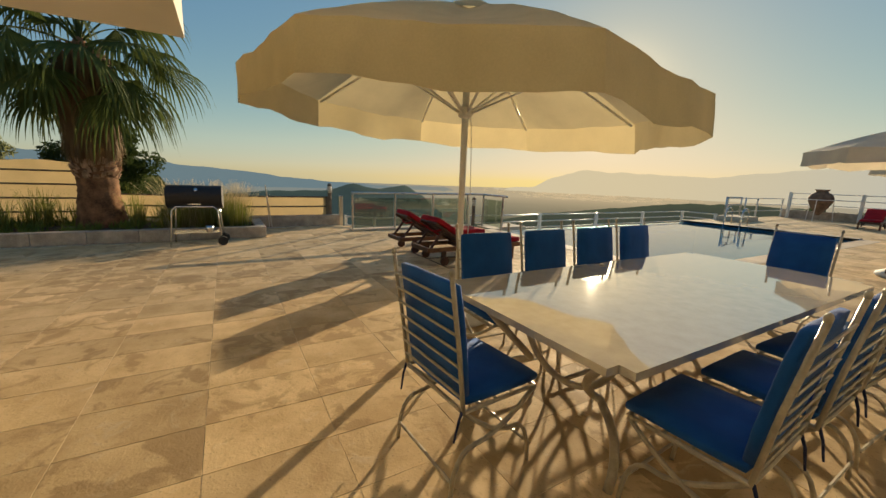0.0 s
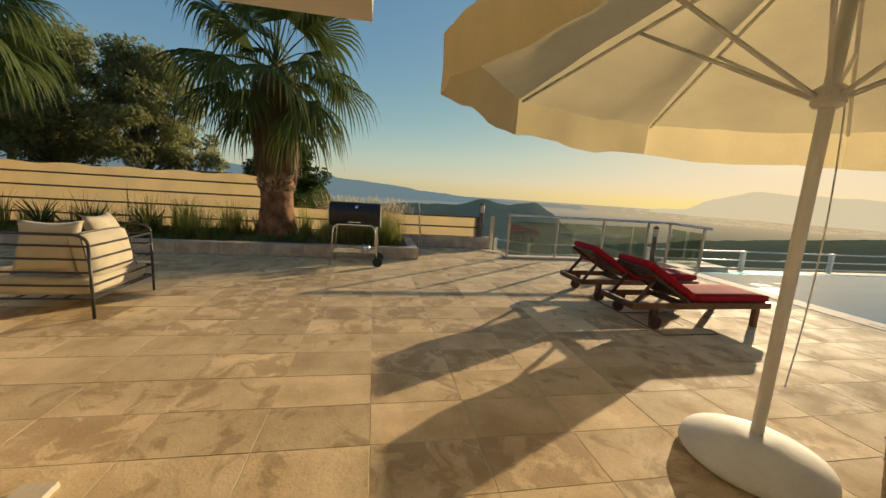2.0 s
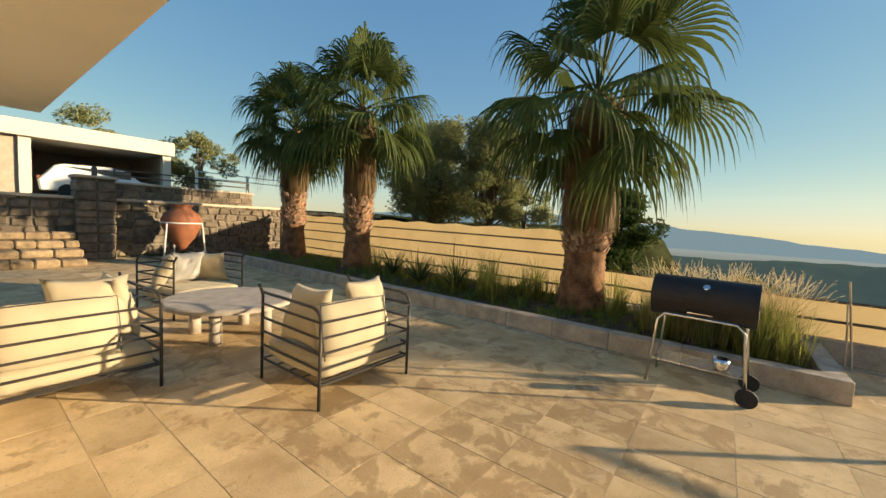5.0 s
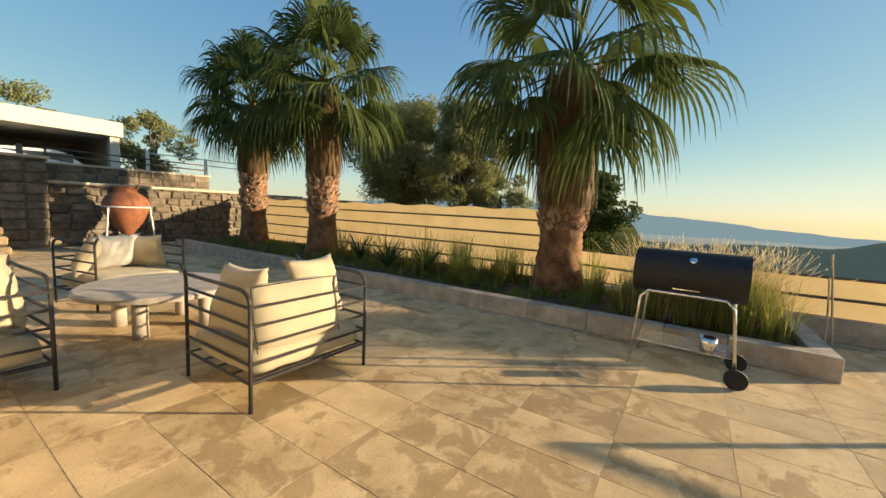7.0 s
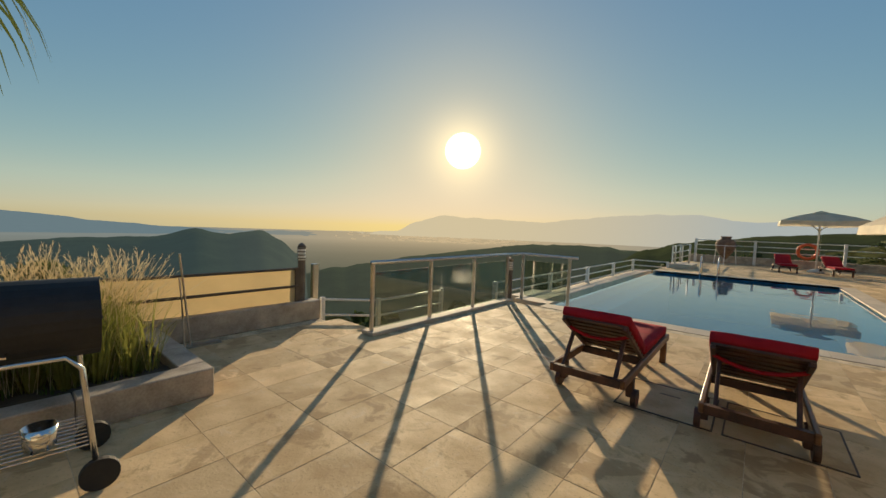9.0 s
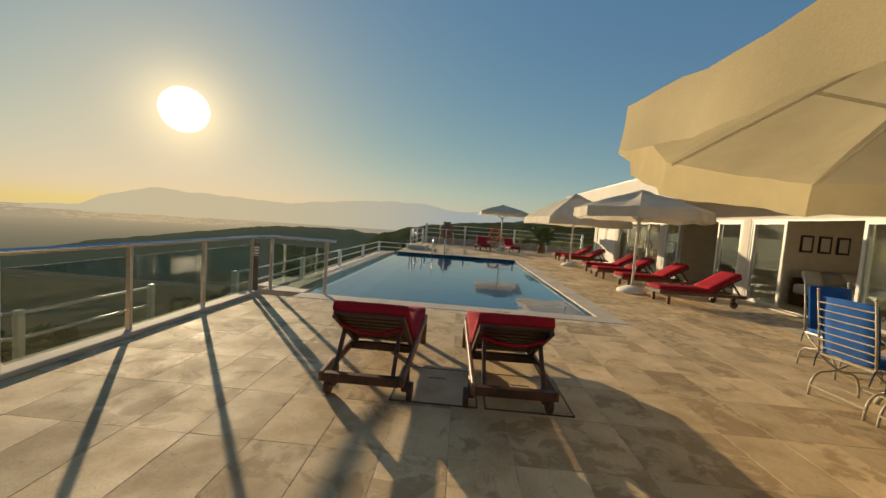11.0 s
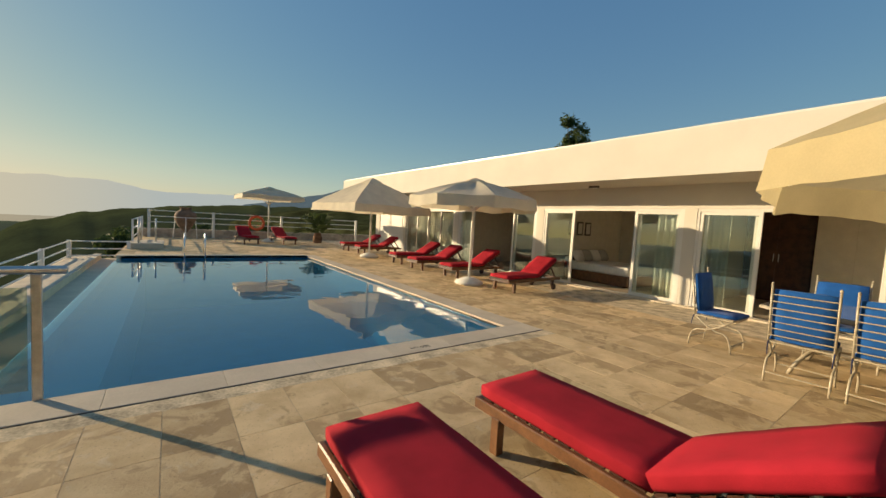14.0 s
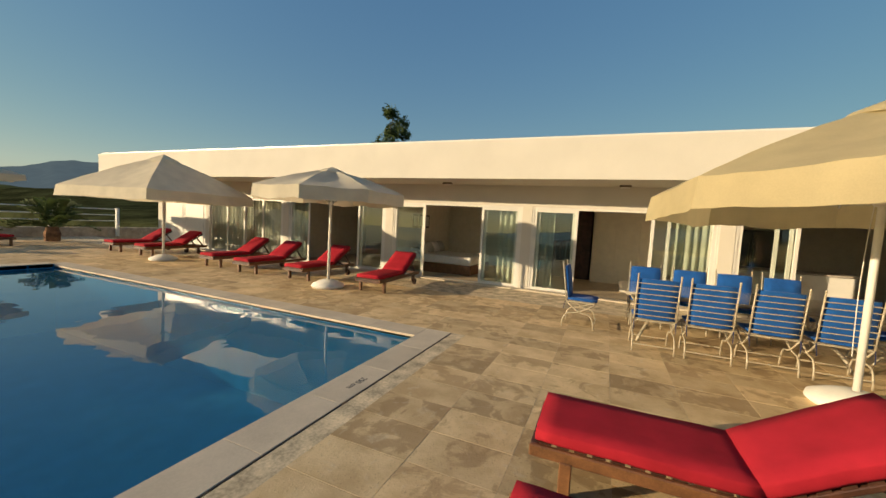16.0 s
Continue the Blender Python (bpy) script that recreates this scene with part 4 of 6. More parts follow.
# rooms
bed = thing("bed", "made bed with white cover and pillows", "bed", pose(6.95, 2.5, 0.015))
part("base", slab(-0.95, 0.95, -1.15, 0.85, 0.0, 0.3, bevel=0.02), TEAK_SIDE, bed)
part("mattress", slab(-0.95, 0.95, -1.15, 0.85, 0.3, 0.55, bevel=0.06, seg=3), BEDDING, bed, "white bedspread")
part("headboard", slab(-0.95, 0.95, 0.86, 0.92, 0.0, 0.7, bevel=0.02), TEAK_SIDE, bed)
for i, (x, mm) in enumerate(((-0.7, BEDDING), (-0.24, GREY_PILLOW), (0.22, BEDDING), (0.68, GREY_PILLOW))):
    bm = puff(nb(), 0.24, 0.2, 0.09, at=pose(x, 0.6, 0.72, 62, 0, 0))
    solid("pillow", bm, mm, "plump pillow propped on the bed", "pillow", bed.matrix_basis, "bed pillows", smooth=True)
for x in (6.35, 6.8, 7.25):
    root = thing("picture", "small dark framed picture on the bedroom wall", "picture", pose(x, 3.505, 1.58, 0, 0, 90), "bedroom pictures")
    part("frame", slab(-0.02, 0.0, -0.16, 0.16, -0.22, 0.22), DARK, root)
    part("print", slab(-0.024, -0.02, -0.11, 0.11, -0.17, 0.17), BEDDING, root)
root = thing("wardrobe", "tall pale wardrobe with plain doors", "wardrobe", pose(8.17, -3.12, 0.015))
# cabinet added to fill the spot where a dark doorway leads off
doorway_fill = thing("cabinet", "tall dark wooden cabinet added in place of a dark doorway in the dim room", "cabinet", pose(8.45, -1.2, 0.015))
part("body", slab(-0.25, 0.3, -0.68, 0.66, 0, 2.35, bevel=0.01, seg=1), TEAK, doorway_fill)
for k in (-1, 0):
    leaf = part("door", slab(-0.275, -0.25, 0.66 * k + 0.004, 0.66 * (k + 1) - 0.008, 0.06, 2.3, bevel=0.006, seg=1), TEAK, doorway_fill)
    part("handle", tube(nb(), [(-0.29, 0.05 + 0.1 * k, 1.0), (-0.29, 0.05 + 0.1 * k, 1.2)], 0.008), STEEL, leaf)
part("body", slab(-0.25, 0.45, -1.4, 1.2, 0, 2.4), INNER, root)
for k in range(4):
    part("door", slab(-0.275, -0.25, -1.4 + 0.65 * k + 0.004, -1.4 + 0.65 * (k + 1) - 0.004, 0.05, 2.38, bevel=0.004, seg=1), INNER, root)
root = thing("fridge", "tall steel double-door refrigerator", "fridge", pose(8.7, -6.0, 0.015))
part("body", slab(-0.3, 0.5, -0.5, 0.5, 0, 1.85, bevel=0.01), DARK, root)
for k in (-1, 1):
    d = part("door", slab(-0.34, -0.3, min(0.005 * k, 0.49 * k), max(0.005 * k, 0.49 * k), 0.05, 1.83, bevel=0.01), DARK, root)
    part("handle", tube(nb(), [(-0.37, 0.05 * k, 0.7), (-0.37, 0.05 * k, 1.5)], 0.012), STEEL, d)
root = thing("kitchen_counter", "pale kitchen island with a stone top", "counter", pose(6.9, -6.3, 0.015))
part("body", slab(-0.4, 0.4, -1.1, 1.1, 0, 0.86), WHITE_FRAME, root)
part("worktop", slab(-0.45, 0.45, -1.15, 1.15, 0.86, 0.9, bevel=0.005, seg=1), STONE_TOP, root)

# ---- furniture ----


def dining_chair(m, group):
    """Curved iron chair; faces +y."""
    root = thing("dining_chair", "cream iron chair with blue canvas seat and back cushions", "chair", m, group)
    for s in (-1, 1):
        x = 0.25 * s
        p = part("back_post", tube(nb(), [(x, -0.2, 0.42), (x, -0.235, 0.7), (x, -0.29, 1.04)], 0.0105, 8), IRON_CREAM, root, smooth=True)
        part("finial", lathe(nb(), [(0.006, 1.035), (0.011, 1.044), (0.013, 1.056), (0.009, 1.066), (0.003, 1.071)], 10, (x, -0.29, 0)), IRON_CREAM, p, smooth=True)
        part("front_leg", tube(nb(), curve((x, 0.24, 0.42), (x, 0.02, 0.24), (x, -0.13, 0.24), 5) + curve((x, -0.16, 0.235), (x, -0.25, 0.2), (x, -0.25, 0.0), 5), 0.011, 8), IRON_CREAM, root, smooth=True)
        part("rear_leg", tube(nb(), curve((x * 0.96, -0.2, 0.42), (x * 0.96, 0.02, 0.22), (x * 0.96, 0.12, 0.24), 5) + curve((x * 0.96, 0.15, 0.235), (x * 0.96, 0.23, 0.2), (x * 0.96, 0.24, 0.0), 5), 0.011, 8), IRON_CREAM, root, smooth=True)
    for k in range(7):
        z = 0.5 + 0.073 * k
        yy = -0.205 - 0.09 * ((z - 0.42) / 0.62)
        part("slat", tube(nb(), [(-0.25, yy, z), (0.25, yy, z)], 0.0062, 6), IRON_CREAM, root)
    bm = nb()
    for y in (0.24, -0.2):
        tube(bm, [(-0.25, y, 0.425), (0.25, y, 0.425)], 0.011, 6)
    for x in (-0.25, 0.25):
        tube(bm, [(x, -0.2, 0.425), (x, 0.24, 0.425)], 0.011, 6)
    for y in (-0.1, 0.0, 0.1):
        tube(bm, [(-0.25, y, 0.422), (0.25, y, 0.422)], 0.006, 5)
    part("seat_frame", bm, IRON_CREAM, root)
    for y in (-0.25, 0.24):
        part("stretcher", tube(nb(), [(-0.25, y, 0.1), (0.25, y, 0.1)], 0.008, 6), IRON_CREAM, root)
    bm = cushion(nb(), 0.25, 0.23, 0.026, 0.024, 0.005, pose(0, 0.04, 0.463))
    part("seat_cushion", bm, BLUE, root, "blue canvas seat cushion", smooth=True)
    bm = cushion(nb(), 0.24, 0.265, 0.025, 0.023, 0.005, pose(0, 0, 0.26, 90, 0, 0), 2.0)
    part("back_cushion", bm, BLUE, root, "blue canvas back cushion", smooth=True, m=pose(0, -0.17, 0.48, 8.2, 0, 0))
    for s in (-1, 1):
        part("tie", tube(nb(), [(0.25 * s, -0.2, 0.45), (0.25 * s, -0.225, 0.38), (0.245 * s, -0.24, 0.29)], 0.008, 5, 0.005), BLUE_TIE, root)
    return root


G = "chairs round the table"
chair = dining_chair(pose(1.31, -2.99, 0, 0, 0, -88), G)
for y, a in ((-3.62, -91), (-4.27, -89), (-4.92, -92)):
    copy_thing(chair, pose(1.31, y, 0, 0, 0, a))
for y, a in ((-3.02, 92), (-3.68, 88), (-4.33, 91), (-4.97, 93)):
    copy_thing(chair, pose(2.83, y, 0, 0, 0, a))
copy_thing(chair, pose(2.0, -5.69, 0, 0, 0, 4))
copy_thing(chair, pose(2.05, -2.0, 0, 0, 0, 178))

table = thing("dining_table", "long cream stone dining table on curved iron legs", "table", pose(2.08, -4.04, 0))
bm = slab(-0.665, 0.665, -1.49, 1.49, 0.715, 0.75)
bmesh.ops.bevel(bm, geom=[e for e in bm.edges if abs(e.verts[0].co.z - e.verts[1].co.z) > 0.01], offset=0.07, segments=4, affect="EDGES")
part("tabletop", bm, TABLE_STONE, table, "glossy cream stone top")
bm = nb()
box(bm, -0.56, -0.53, -1.39, 1.39, 0.68, 0.715)
box(bm, 0.53, 0.56, -1.39, 1.39, 0.68, 0.715)
box(bm, -0.53, 0.53, -1.39, -1.36, 0.68, 0.715)
box(bm, -0.53, 0.53, 1.36, 1.39, 0.68, 0.715)
part("apron", bm, IRON_CREAM, table)
for sy in (-1, 1):
    for sx in (-1, 1):
        bm = nb()
        tube(bm, curve((0.5 * sx, 1.32 * sy, 0.69), (0.14 * sx, 1.12 * sy, 0.36), (0.26 * sx, 1.02 * sy, 0.3), 6) + curve((0.3 * sx, 1.04 * sy, 0.28), (0.48 * sx, 1.12 * sy, 0.22), (0.48 * sx, 1.2 * sy, 0.0), 6), 0.022, 8)
        part("leg", bm, IRON_CREAM, table, smooth=True)
    part("brace", tube(nb(), arc((0, 1.02 * sy, 0.62), 0.34, 195, 345, 16, "xz"), 0.02, 8), IRON_CREAM, table, smooth=True)
part("stretcher", tube(nb(), [(0, -1.02, 0.28), (0, 1.02, 0.28)], 0.014, 8), IRON_CREAM, table)


def umbrella(m, r, zc, ztop, drop, n, phase, label, lean=0.0, lean_to=0.0, base_r=0.42, droop=0.0, cloth=CANVAS):
    """A market umbrella: n ribs, canopy corners at radius r and height zc."""
    root = thing("parasol", label, "parasol", m, "terrace parasols")
    part("base", lathe(nb(), [(base_r * 0.9, 0.0), (base_r, 0.03), (base_r * 0.97, 0.075), (base_r * 0.6, 0.14), (0.12, 0.175), (0.06, 0.18)], 32), BASE_WHITE, root, "round white weighted base", smooth=True)
    part("pole", tube(nb(), [(0, 0, 0.16), (0, 0, ztop - 0.05)], 0.032, 12), POLE_WHITE, root, "white pole", smooth=True)
    hub = 1.95 - (2.75 - ztop) * 0.4
    part("hub", lathe(nb(), [(0.05, hub - 0.05), (0.07, hub - 0.03), (0.07, hub + 0.04), (0.045, hub + 0.06)], 14), POLE_WHITE, root)
    ang = [radians(phase + 360 * k / n) for k in range(n)]
    for k, a in enumerate(ang):
        c = Vector((math.cos(a), math.sin(a), 0))
        p0, p1 = Vector((0, 0, ztop - 0.06)) + c * 0.05, c * (r - 0.04) + Vector((0, 0, zc - 0.02 - lean * math.cos(a - radians(lean_to))))
        rib = part("rib", tube(nb(), [p0, p0.lerp(p1, 0.5) + Vector((0, 0, 0.01)), p1], 0.013, 6), POLE_WHITE, root, smooth=True)
        part("strut", tube(nb(), [c * 0.06 + Vector((0, 0, hub)), p0.lerp(p1, 0.5)], 0.012, 6), POLE_WHITE, rib, smooth=True)
    bm = nb()
    per, rows = 10, 12
    grid = []
    for i in range(rows + 3):
        ring = []
        for k in range(n):
            for j in range(per):
                a0, a1 = ang[k], ang[k] + 2 * math.pi / n
                t = j / per
                chord = Vector((math.cos(a0), math.sin(a0))).lerp(Vector((math.cos(a1), math.sin(a1))), t)
                f = min(1.0, 0.1 + 0.9 * i / rows) if i <= rows else 1.0
                sagv = math.sin(t * math.pi)
                z = ztop + (zc - ztop) * f + 0.05 * math.sin(f * math.pi) - 0.075 * sagv * math.sin(min(1.0, f) * math.pi) - 0.012 * sagv * f
                rr = r * f
                if i > rows:
                    q = (i - rows) / 2
                    z -= drop * q
                    rr = r * (1 + 0.012 * q) + 0.025 * q * math.sin(t * 2 * math.pi * 1.5 + k) + 0.03 * q * noise.noise(Vector((t * 8 + k * 5, q, phase)))
                    z -= 0.015 * q * math.sin(t * math.pi * 2 + k * 1.7)
                z += 0.018 * noise.noise(Vector((chord.x * rr * 2.2, chord.y * rr * 2.2, phase))) + 0.02 * sagv * f * noise.noise(Vector((t * 9 + k * 7, f * 2.5, phase))) + 0.012 * f * noise.noise(Vector((chord.x * rr * 7, chord.y * rr * 7, phase))) - droop * max(0.0, chord.x) * f * f - lean * f * (chord.x * math.cos(radians(lean_to)) + chord.y * math.sin(radians(lean_to)))
                ring.append(bm.verts.new((chord.x * rr, chord.y * rr, z)))
        grid.append(ring)
    m_ = n * per
    for a, b in zip(grid, grid[1:]):
        for j in range(m_):
            f = bm.faces.new((a[j], b[j], b[(j + 1) % m_], a[(j + 1) % m_]))
    for a, b in zip(grid, grid[1:]):
        for j in range(0, m_, per):
            e = bm.edges.get((a[j], b[j]))
            e.smooth = False
    for ring in (grid[rows],):
        for j in range(m_):
            bm.edges.get((ring[j], ring[(j + 1) % m_])).smooth = False
    canopy = part("canopy", bm, cloth, root, "cream canvas canopy with valance", smooth=True)
    bm = nb()
    slope = zc - ztop
    lid = [bm.verts.new((r * 0.15 * math.cos(a), r * 0.15 * math.sin(a), ztop + slope * 0.15 + 0.05)) for a in ang]
    top = bm.verts.new((0, 0, ztop + 0.055))
    low = [bm.verts.new((r * 0.19 * math.cos(a), r * 0.19 * math.sin(a), ztop + slope * 0.19 + 0.02 - 0.012 * (k % 2))) for k, a in enumerate(ang)]
    for k in range(n):
        bm.faces.new((top, lid[k], lid[(k + 1) % n]))
        bm.faces.new((lid[k], low[k], low[(k + 1) % n], lid[(k + 1) % n]))
    part("vent", bm, cloth, canopy)
    part("cord", tube(nb(), curve((0.05, 0.03, hub), (0.11, 0.05, 1.3), (0.06, 0.04, 0.5), 8), 0.004, 5), POLE_WHITE, root)
    return root


umbrella(pose(0.31, -4.68, 0), 1.95, 2.16, 2.95, 0.29, 8, 31, "large cream octagonal parasol over the terrace", 0.11, 50, base_r=0.37)
umbrella(pose(2.0, 3.3, 0), 1.6, 2.12, 2.6, 0.24, 8, 20, "small cream octagonal parasol between red loungers", base_r=0.36, cloth=CANVAS_PALE)
umbrella(pose(2.2, 9.6, 0), 2.3, 2.0, 3.03, 0.27, 4, 52, "square cream parasol sagging at one corner", base_r=0.36, cloth=CANVAS_PALE)
umbrella(pose(0.0, 17.0, 0), 1.95, 2.35, 2.78, 0.2, 4, 45, "small cream parasol at the far end of the pool", base_r=0.3, cloth=CANVAS_PALE)


def lounger(m, group="red loungers"):
    """Teak sun lounger, foot towards +y, with raised back."""
    root = thing("sun_lounger", "dark teak sun lounger with red canvas mattress, back raised", "lounger", m, group)
    for s in (-1, 1):
        part("side_rail", slab(0.295 * s - 0.018, 0.295 * s + 0.018, -1.0, 0.97, 0.225, 0.3, bevel=0.008, seg=1), TEAK_SIDE, root)
        part("leg", slab(0.295 * s - 0.03, 0.295 * s + 0.03, 0.72, 0.79, 0.0, 0.24, bevel=0.006, seg=1), TEAK_SIDE, root)
        leg = part("wheel_leg", slab(0.29 * s - 0.028, 0.29 * s + 0.028, -0.74, -0.66, 0.08, 0.24, bevel=0.006, seg=1), TEAK, root)
        part("wheel", tube(nb(), [(0.33 * s - 0.02, -0.7, 0.075), (0.33 * s + 0.02, -0.7, 0.075)], 0.075, 18), TEAK, leg, "dark wooden wheel")
        part("prop", slab(0.22 * s - 0.014, 0.22 * s + 0.014, -0.02, 0.02, 0.0, 0.4, bevel=0.004, seg=1), TEAK, root, m=pose(0, -0.93, 0.25, -38, 0, 0))
    for y in (-0.98, -0.25, 0.94):
        part("crossbar", slab(-0.277, 0.277, y - 0.025, y + 0.025, 0.23, 0.295), TEAK, root)
    for k in range(11):
        y = -0.12 + 0.1 * k
        part("slat", slab(-0.277, 0.277, y - 0.035, y + 0.035, 0.288, 0.306), TEAK, root)
    back = new("backrest")
    back.parent, back.matrix_basis = root, pose(0, -0.2, 0.305, -31, 0, 0)
    for s in (-1, 1):
        part("stile", slab(0.26 * s - 0.018, 0.26 * s + 0.018, -0.76, 0.0, -0.035, 0.0, bevel=0.006, seg=1), TEAK, back)
    for k in range(8):
        part("slat", slab(-0.275, 0.275, -0.73 + 0.1 * k - 0.03, -0.73 + 0.1 * k + 0.03, 0.0, 0.016), TEAK, back)
    part("mattress_back", cushion(nb(), 0.29, 0.385, 0.045, 0.018, 0.006, pose(0, -0.385, 0.064), 0.0, 0.1), RED, back, "red canvas back cushion", smooth=True)
    part("strap", tube(nb(), curve((-0.27, -0.6, -0.02), (0, -0.6, -0.16), (0.27, -0.6, -0.02), 10), 0.014, 6), RED, back, "red strap behind the back")
    part("mattress", cushion(nb(), 0.29, 0.57, 0.042, 0.018, 0.005, pose(0, 0.375, 0.35), 3.0, 0.1), RED, root, "red canvas seat mattress", smooth=True)
    return root


first = lounger(pose(-3.165, -2.955, 0, 0, 0, 0))
copy_thing(first, pose(-2.07, -2.955, 0, 0, 0, 1))
for x, y, a in ((2.95, 2.3, 93), (3.05, 4.45, 90), (2.95, 6.1, 91), (3.1, 7.6, 89), (3.2, 10.9, 91), (3.2, 12.6, 90)):
    copy_thing(first, pose(x, y, 0, 0, 0, a))
for x, a in ((-1.1, 187), (0.55, 190)):
    copy_thing(first, pose(x, 16.2, 0, 0, 0, a))


def armchair(m):
    """Black iron garden armchair; faces +y."""
    root = thing("garden_armchair", "black iron barred armchair with thick ivory cushions", "armchair", m, "lounge chairs")
    w, d, top = 0.51, 0.45, 0.82
    levels = [0.2 + 0.128 * k for k in range(5)]
    for sx in (-1, 1):
        x = w * sx
        part("front_post", tube(nb(), [(x, d, 0.0), (x, d, top - 0.05)] + curve((x, d, top - 0.04), (x, d + 0.005, top), (x, d + 0.07, top + 0.06), 4), 0.014, 8), CHAIR_IRON, root, smooth=True)
        part("rear_post", tube(nb(), [(x, -d, 0.0), (x, -d, top - 0.1)], 0.014, 8), CHAIR_IRON, root, smooth=True)
        for z in levels:
            part("side_bar", tube(nb(), [(x, -d, z), (x, d, z)], 0.0115, 6), CHAIR_IRON, root)
        part("armrest", tube(nb(), curve((x, -d, top - 0.1), (x, -d, top), (x, -d + 0.16, top), 6) + [(x, d, top)], 0.014, 8), CHAIR_IRON, root, smooth=True)
    for z in levels:
        part("back_bar", tube(nb(), [(-w, -d, z), (w, -d, z)], 0.0115, 6), CHAIR_IRON, root)
    bm = nb()
    for y in (-0.4, -0.2, 0.0, 0.2, 0.43):
        tube(bm, [(-w, y, 0.2), (w, y, 0.2)], 0.009, 6)
    part("seat_frame", bm, CHAIR_IRON, root)
    part("seat_cushion", cushion(nb(), 0.475, 0.425, 0.085, 0.045, 0.01, pose(0, 0.01, 0.298), 1.0, 0.1), IVORY, root, "thick ivory seat cushion", smooth=True)
    bm = cushion(nb(), 0.35, 0.225, 0.075, 0.06, 0.014, pose(-0.1, -0.325, 0.60, 80, 0, 0), 4.0, 0.5)
    part("back_cushion", bm, IVORY, root, "upright ivory back cushion", smooth=True)
    rim = [(-0.1 + 0.345 * a, -0.385 + 0.04 * b, 0.60 + 0.22 * b) for a, b in ((-1, -1), (-1.02, 0), (-1, 1), (0, 1.03), (1, 1), (1.02, 0), (1, -1))]
    part("piping", tube(nb(), rim, 0.005, 5), CHAIR_IRON, root, "dark piping round the back cushion")
    return root


def scatter_pillow(m, seed, material=IVORY, s=0.27):
    bm = pillow(nb(), s, 0.095, seed)
    return solid("throw_pillow", bm, material, "plump ivory cotton pillow leaning in the armchair", "pillow", m, "lounge pillows", smooth=True)


a2 = armchair(pose(-2.63, -9.98, 0, 0, 0, 180))
a1 = copy_thing(a2, pose(-0.92, -11.28, 0, 0, 0, 184))
a3 = copy_thing(a2, pose(-2.62, -13.55, 0, 0, 0, 12))
for base, items in (
    (a2, ((-0.36, -0.02, 0.67, 74, 0, -86, 1.0), (0.22, -0.16, 0.70, 72, 0, 8, 2.0))),
    (a1, ((0.36, 0.0, 0.68, 74, 0, 84, 3.0), (0.12, -0.16, 0.70, 72, 0, -6, 4.0))),
    (a3, ((-0.33, -0.08, 0.62, 68, 0, -60, 5.0), (0.33, -0.1, 0.62, 68, 0, 58, 6.0), (-0.02, -0.18, 0.635, 68, 0, 0, 7.0))),
):
    for x, y, z, rx, ry, rz, sd in items:
        scatter_pillow(base.matrix_basis @ pose(x, y, z, rx, ry, rz), sd, GREY_PILLOW if sd == 7.0 else IVORY)

coffee = thing("coffee_table", "round rough stone coffee table on stout legs", "table", pose(-2.5, -11.95, 0))
part("tabletop", lathe(nb(), [(0.66, 0.40), (0.72, 0.41), (0.725, 0.45), (0.70, 0.465), (0.01, 0.465)], 40), STONE_TOP, coffee)
for k in range(4):
    a = radians(45 + 90 * k)
    part("leg", lathe(nb(), [(0.07, 0), (0.065, 0.2), (0.07, 0.4)], 14, (0.42 * math.cos(a), 0.42 * math.sin(a), 0)), STONE_TOP, coffee, smooth=True)

# barbecue
bbq = thing("barbecue", "black drum charcoal barbecue on chrome tube legs with wheels", "barbecue", pose(-5.02, -7.2, 0, 0, 0, -4))
B = nb()
tube(B, [(0, -0.44, 0.9), (0, 0.44, 0.9)], 0.215, 28)
part("drum", B, BLACK_ENAMEL, bbq, "matt black steel drum")
part("lid_seam", slab(-0.205, 0.205, -0.445, 0.445, 0.915, 0.925), BLACK_ENAMEL, bbq)
part("thermometer", lathe(nb(), [(0.03, 0), (0.03, 0.012), (0.02, 0.016)], 16), CHROME, bbq, "round steel thermometer", m=pose(0.165, 0.03, 1.04, 0, 52, 0))
part("badge", slab(0.2, 0.204, -0.36, -0.27, 0.955, 0.965), CHROME, bbq, "small pale badge bar", m=pose(0.0, 0, 0))
part("lid_handle", tube(nb(), [(0.17, -0.1, 0.79), (0.22, -0.1, 0.78), (0.22, 0.1, 0.78), (0.17, 0.1, 0.79)], 0.009, 6), CHROME, bbq)
for sx in (-1, 1):
    x = 0.2 * sx
    part("leg_frame", tube(nb(), [(x * 1.25, -0.41, 0.0 if sx > 0 else 0.0), (x, -0.36, 0.66), (x * 0.98, -0.3, 0.73), (x * 0.98, 0.3, 0.73), (x, 0.36, 0.66), (x * 1.25, 0.41, 0.1)], 0.014, 8), CHROME, bbq, "chrome tube legs", smooth=True)
    part("wheel", tube(nb(), [(0.25 * sx - 0.02, 0.42, 0.085), (0.25 * sx + 0.02, 0.42, 0.085)], 0.085, 20), RUBBER, bbq, "black plastic wheel")
bm = nb()
for k in range(9):
    part("shelf_wire", tube(nb(), [(-0.2 + 0.05 * k, -0.38, 0.24), (-0.2 + 0.05 * k, 0.38, 0.24)], 0.004, 5), CHROME, bbq)
solid("charcoal_bucket", lathe(nb(), [(0.06, 0), (0.072, 0.12), (0.068, 0.12), (0.055, 0.01), (0.01, 0.01)], 18), CHROME, "small shiny metal bucket on the barbecue shelf", "bucket", bbq.matrix_basis @ pose(0.1, 0.2, 0.245), smooth=True)

# ---- plants ----


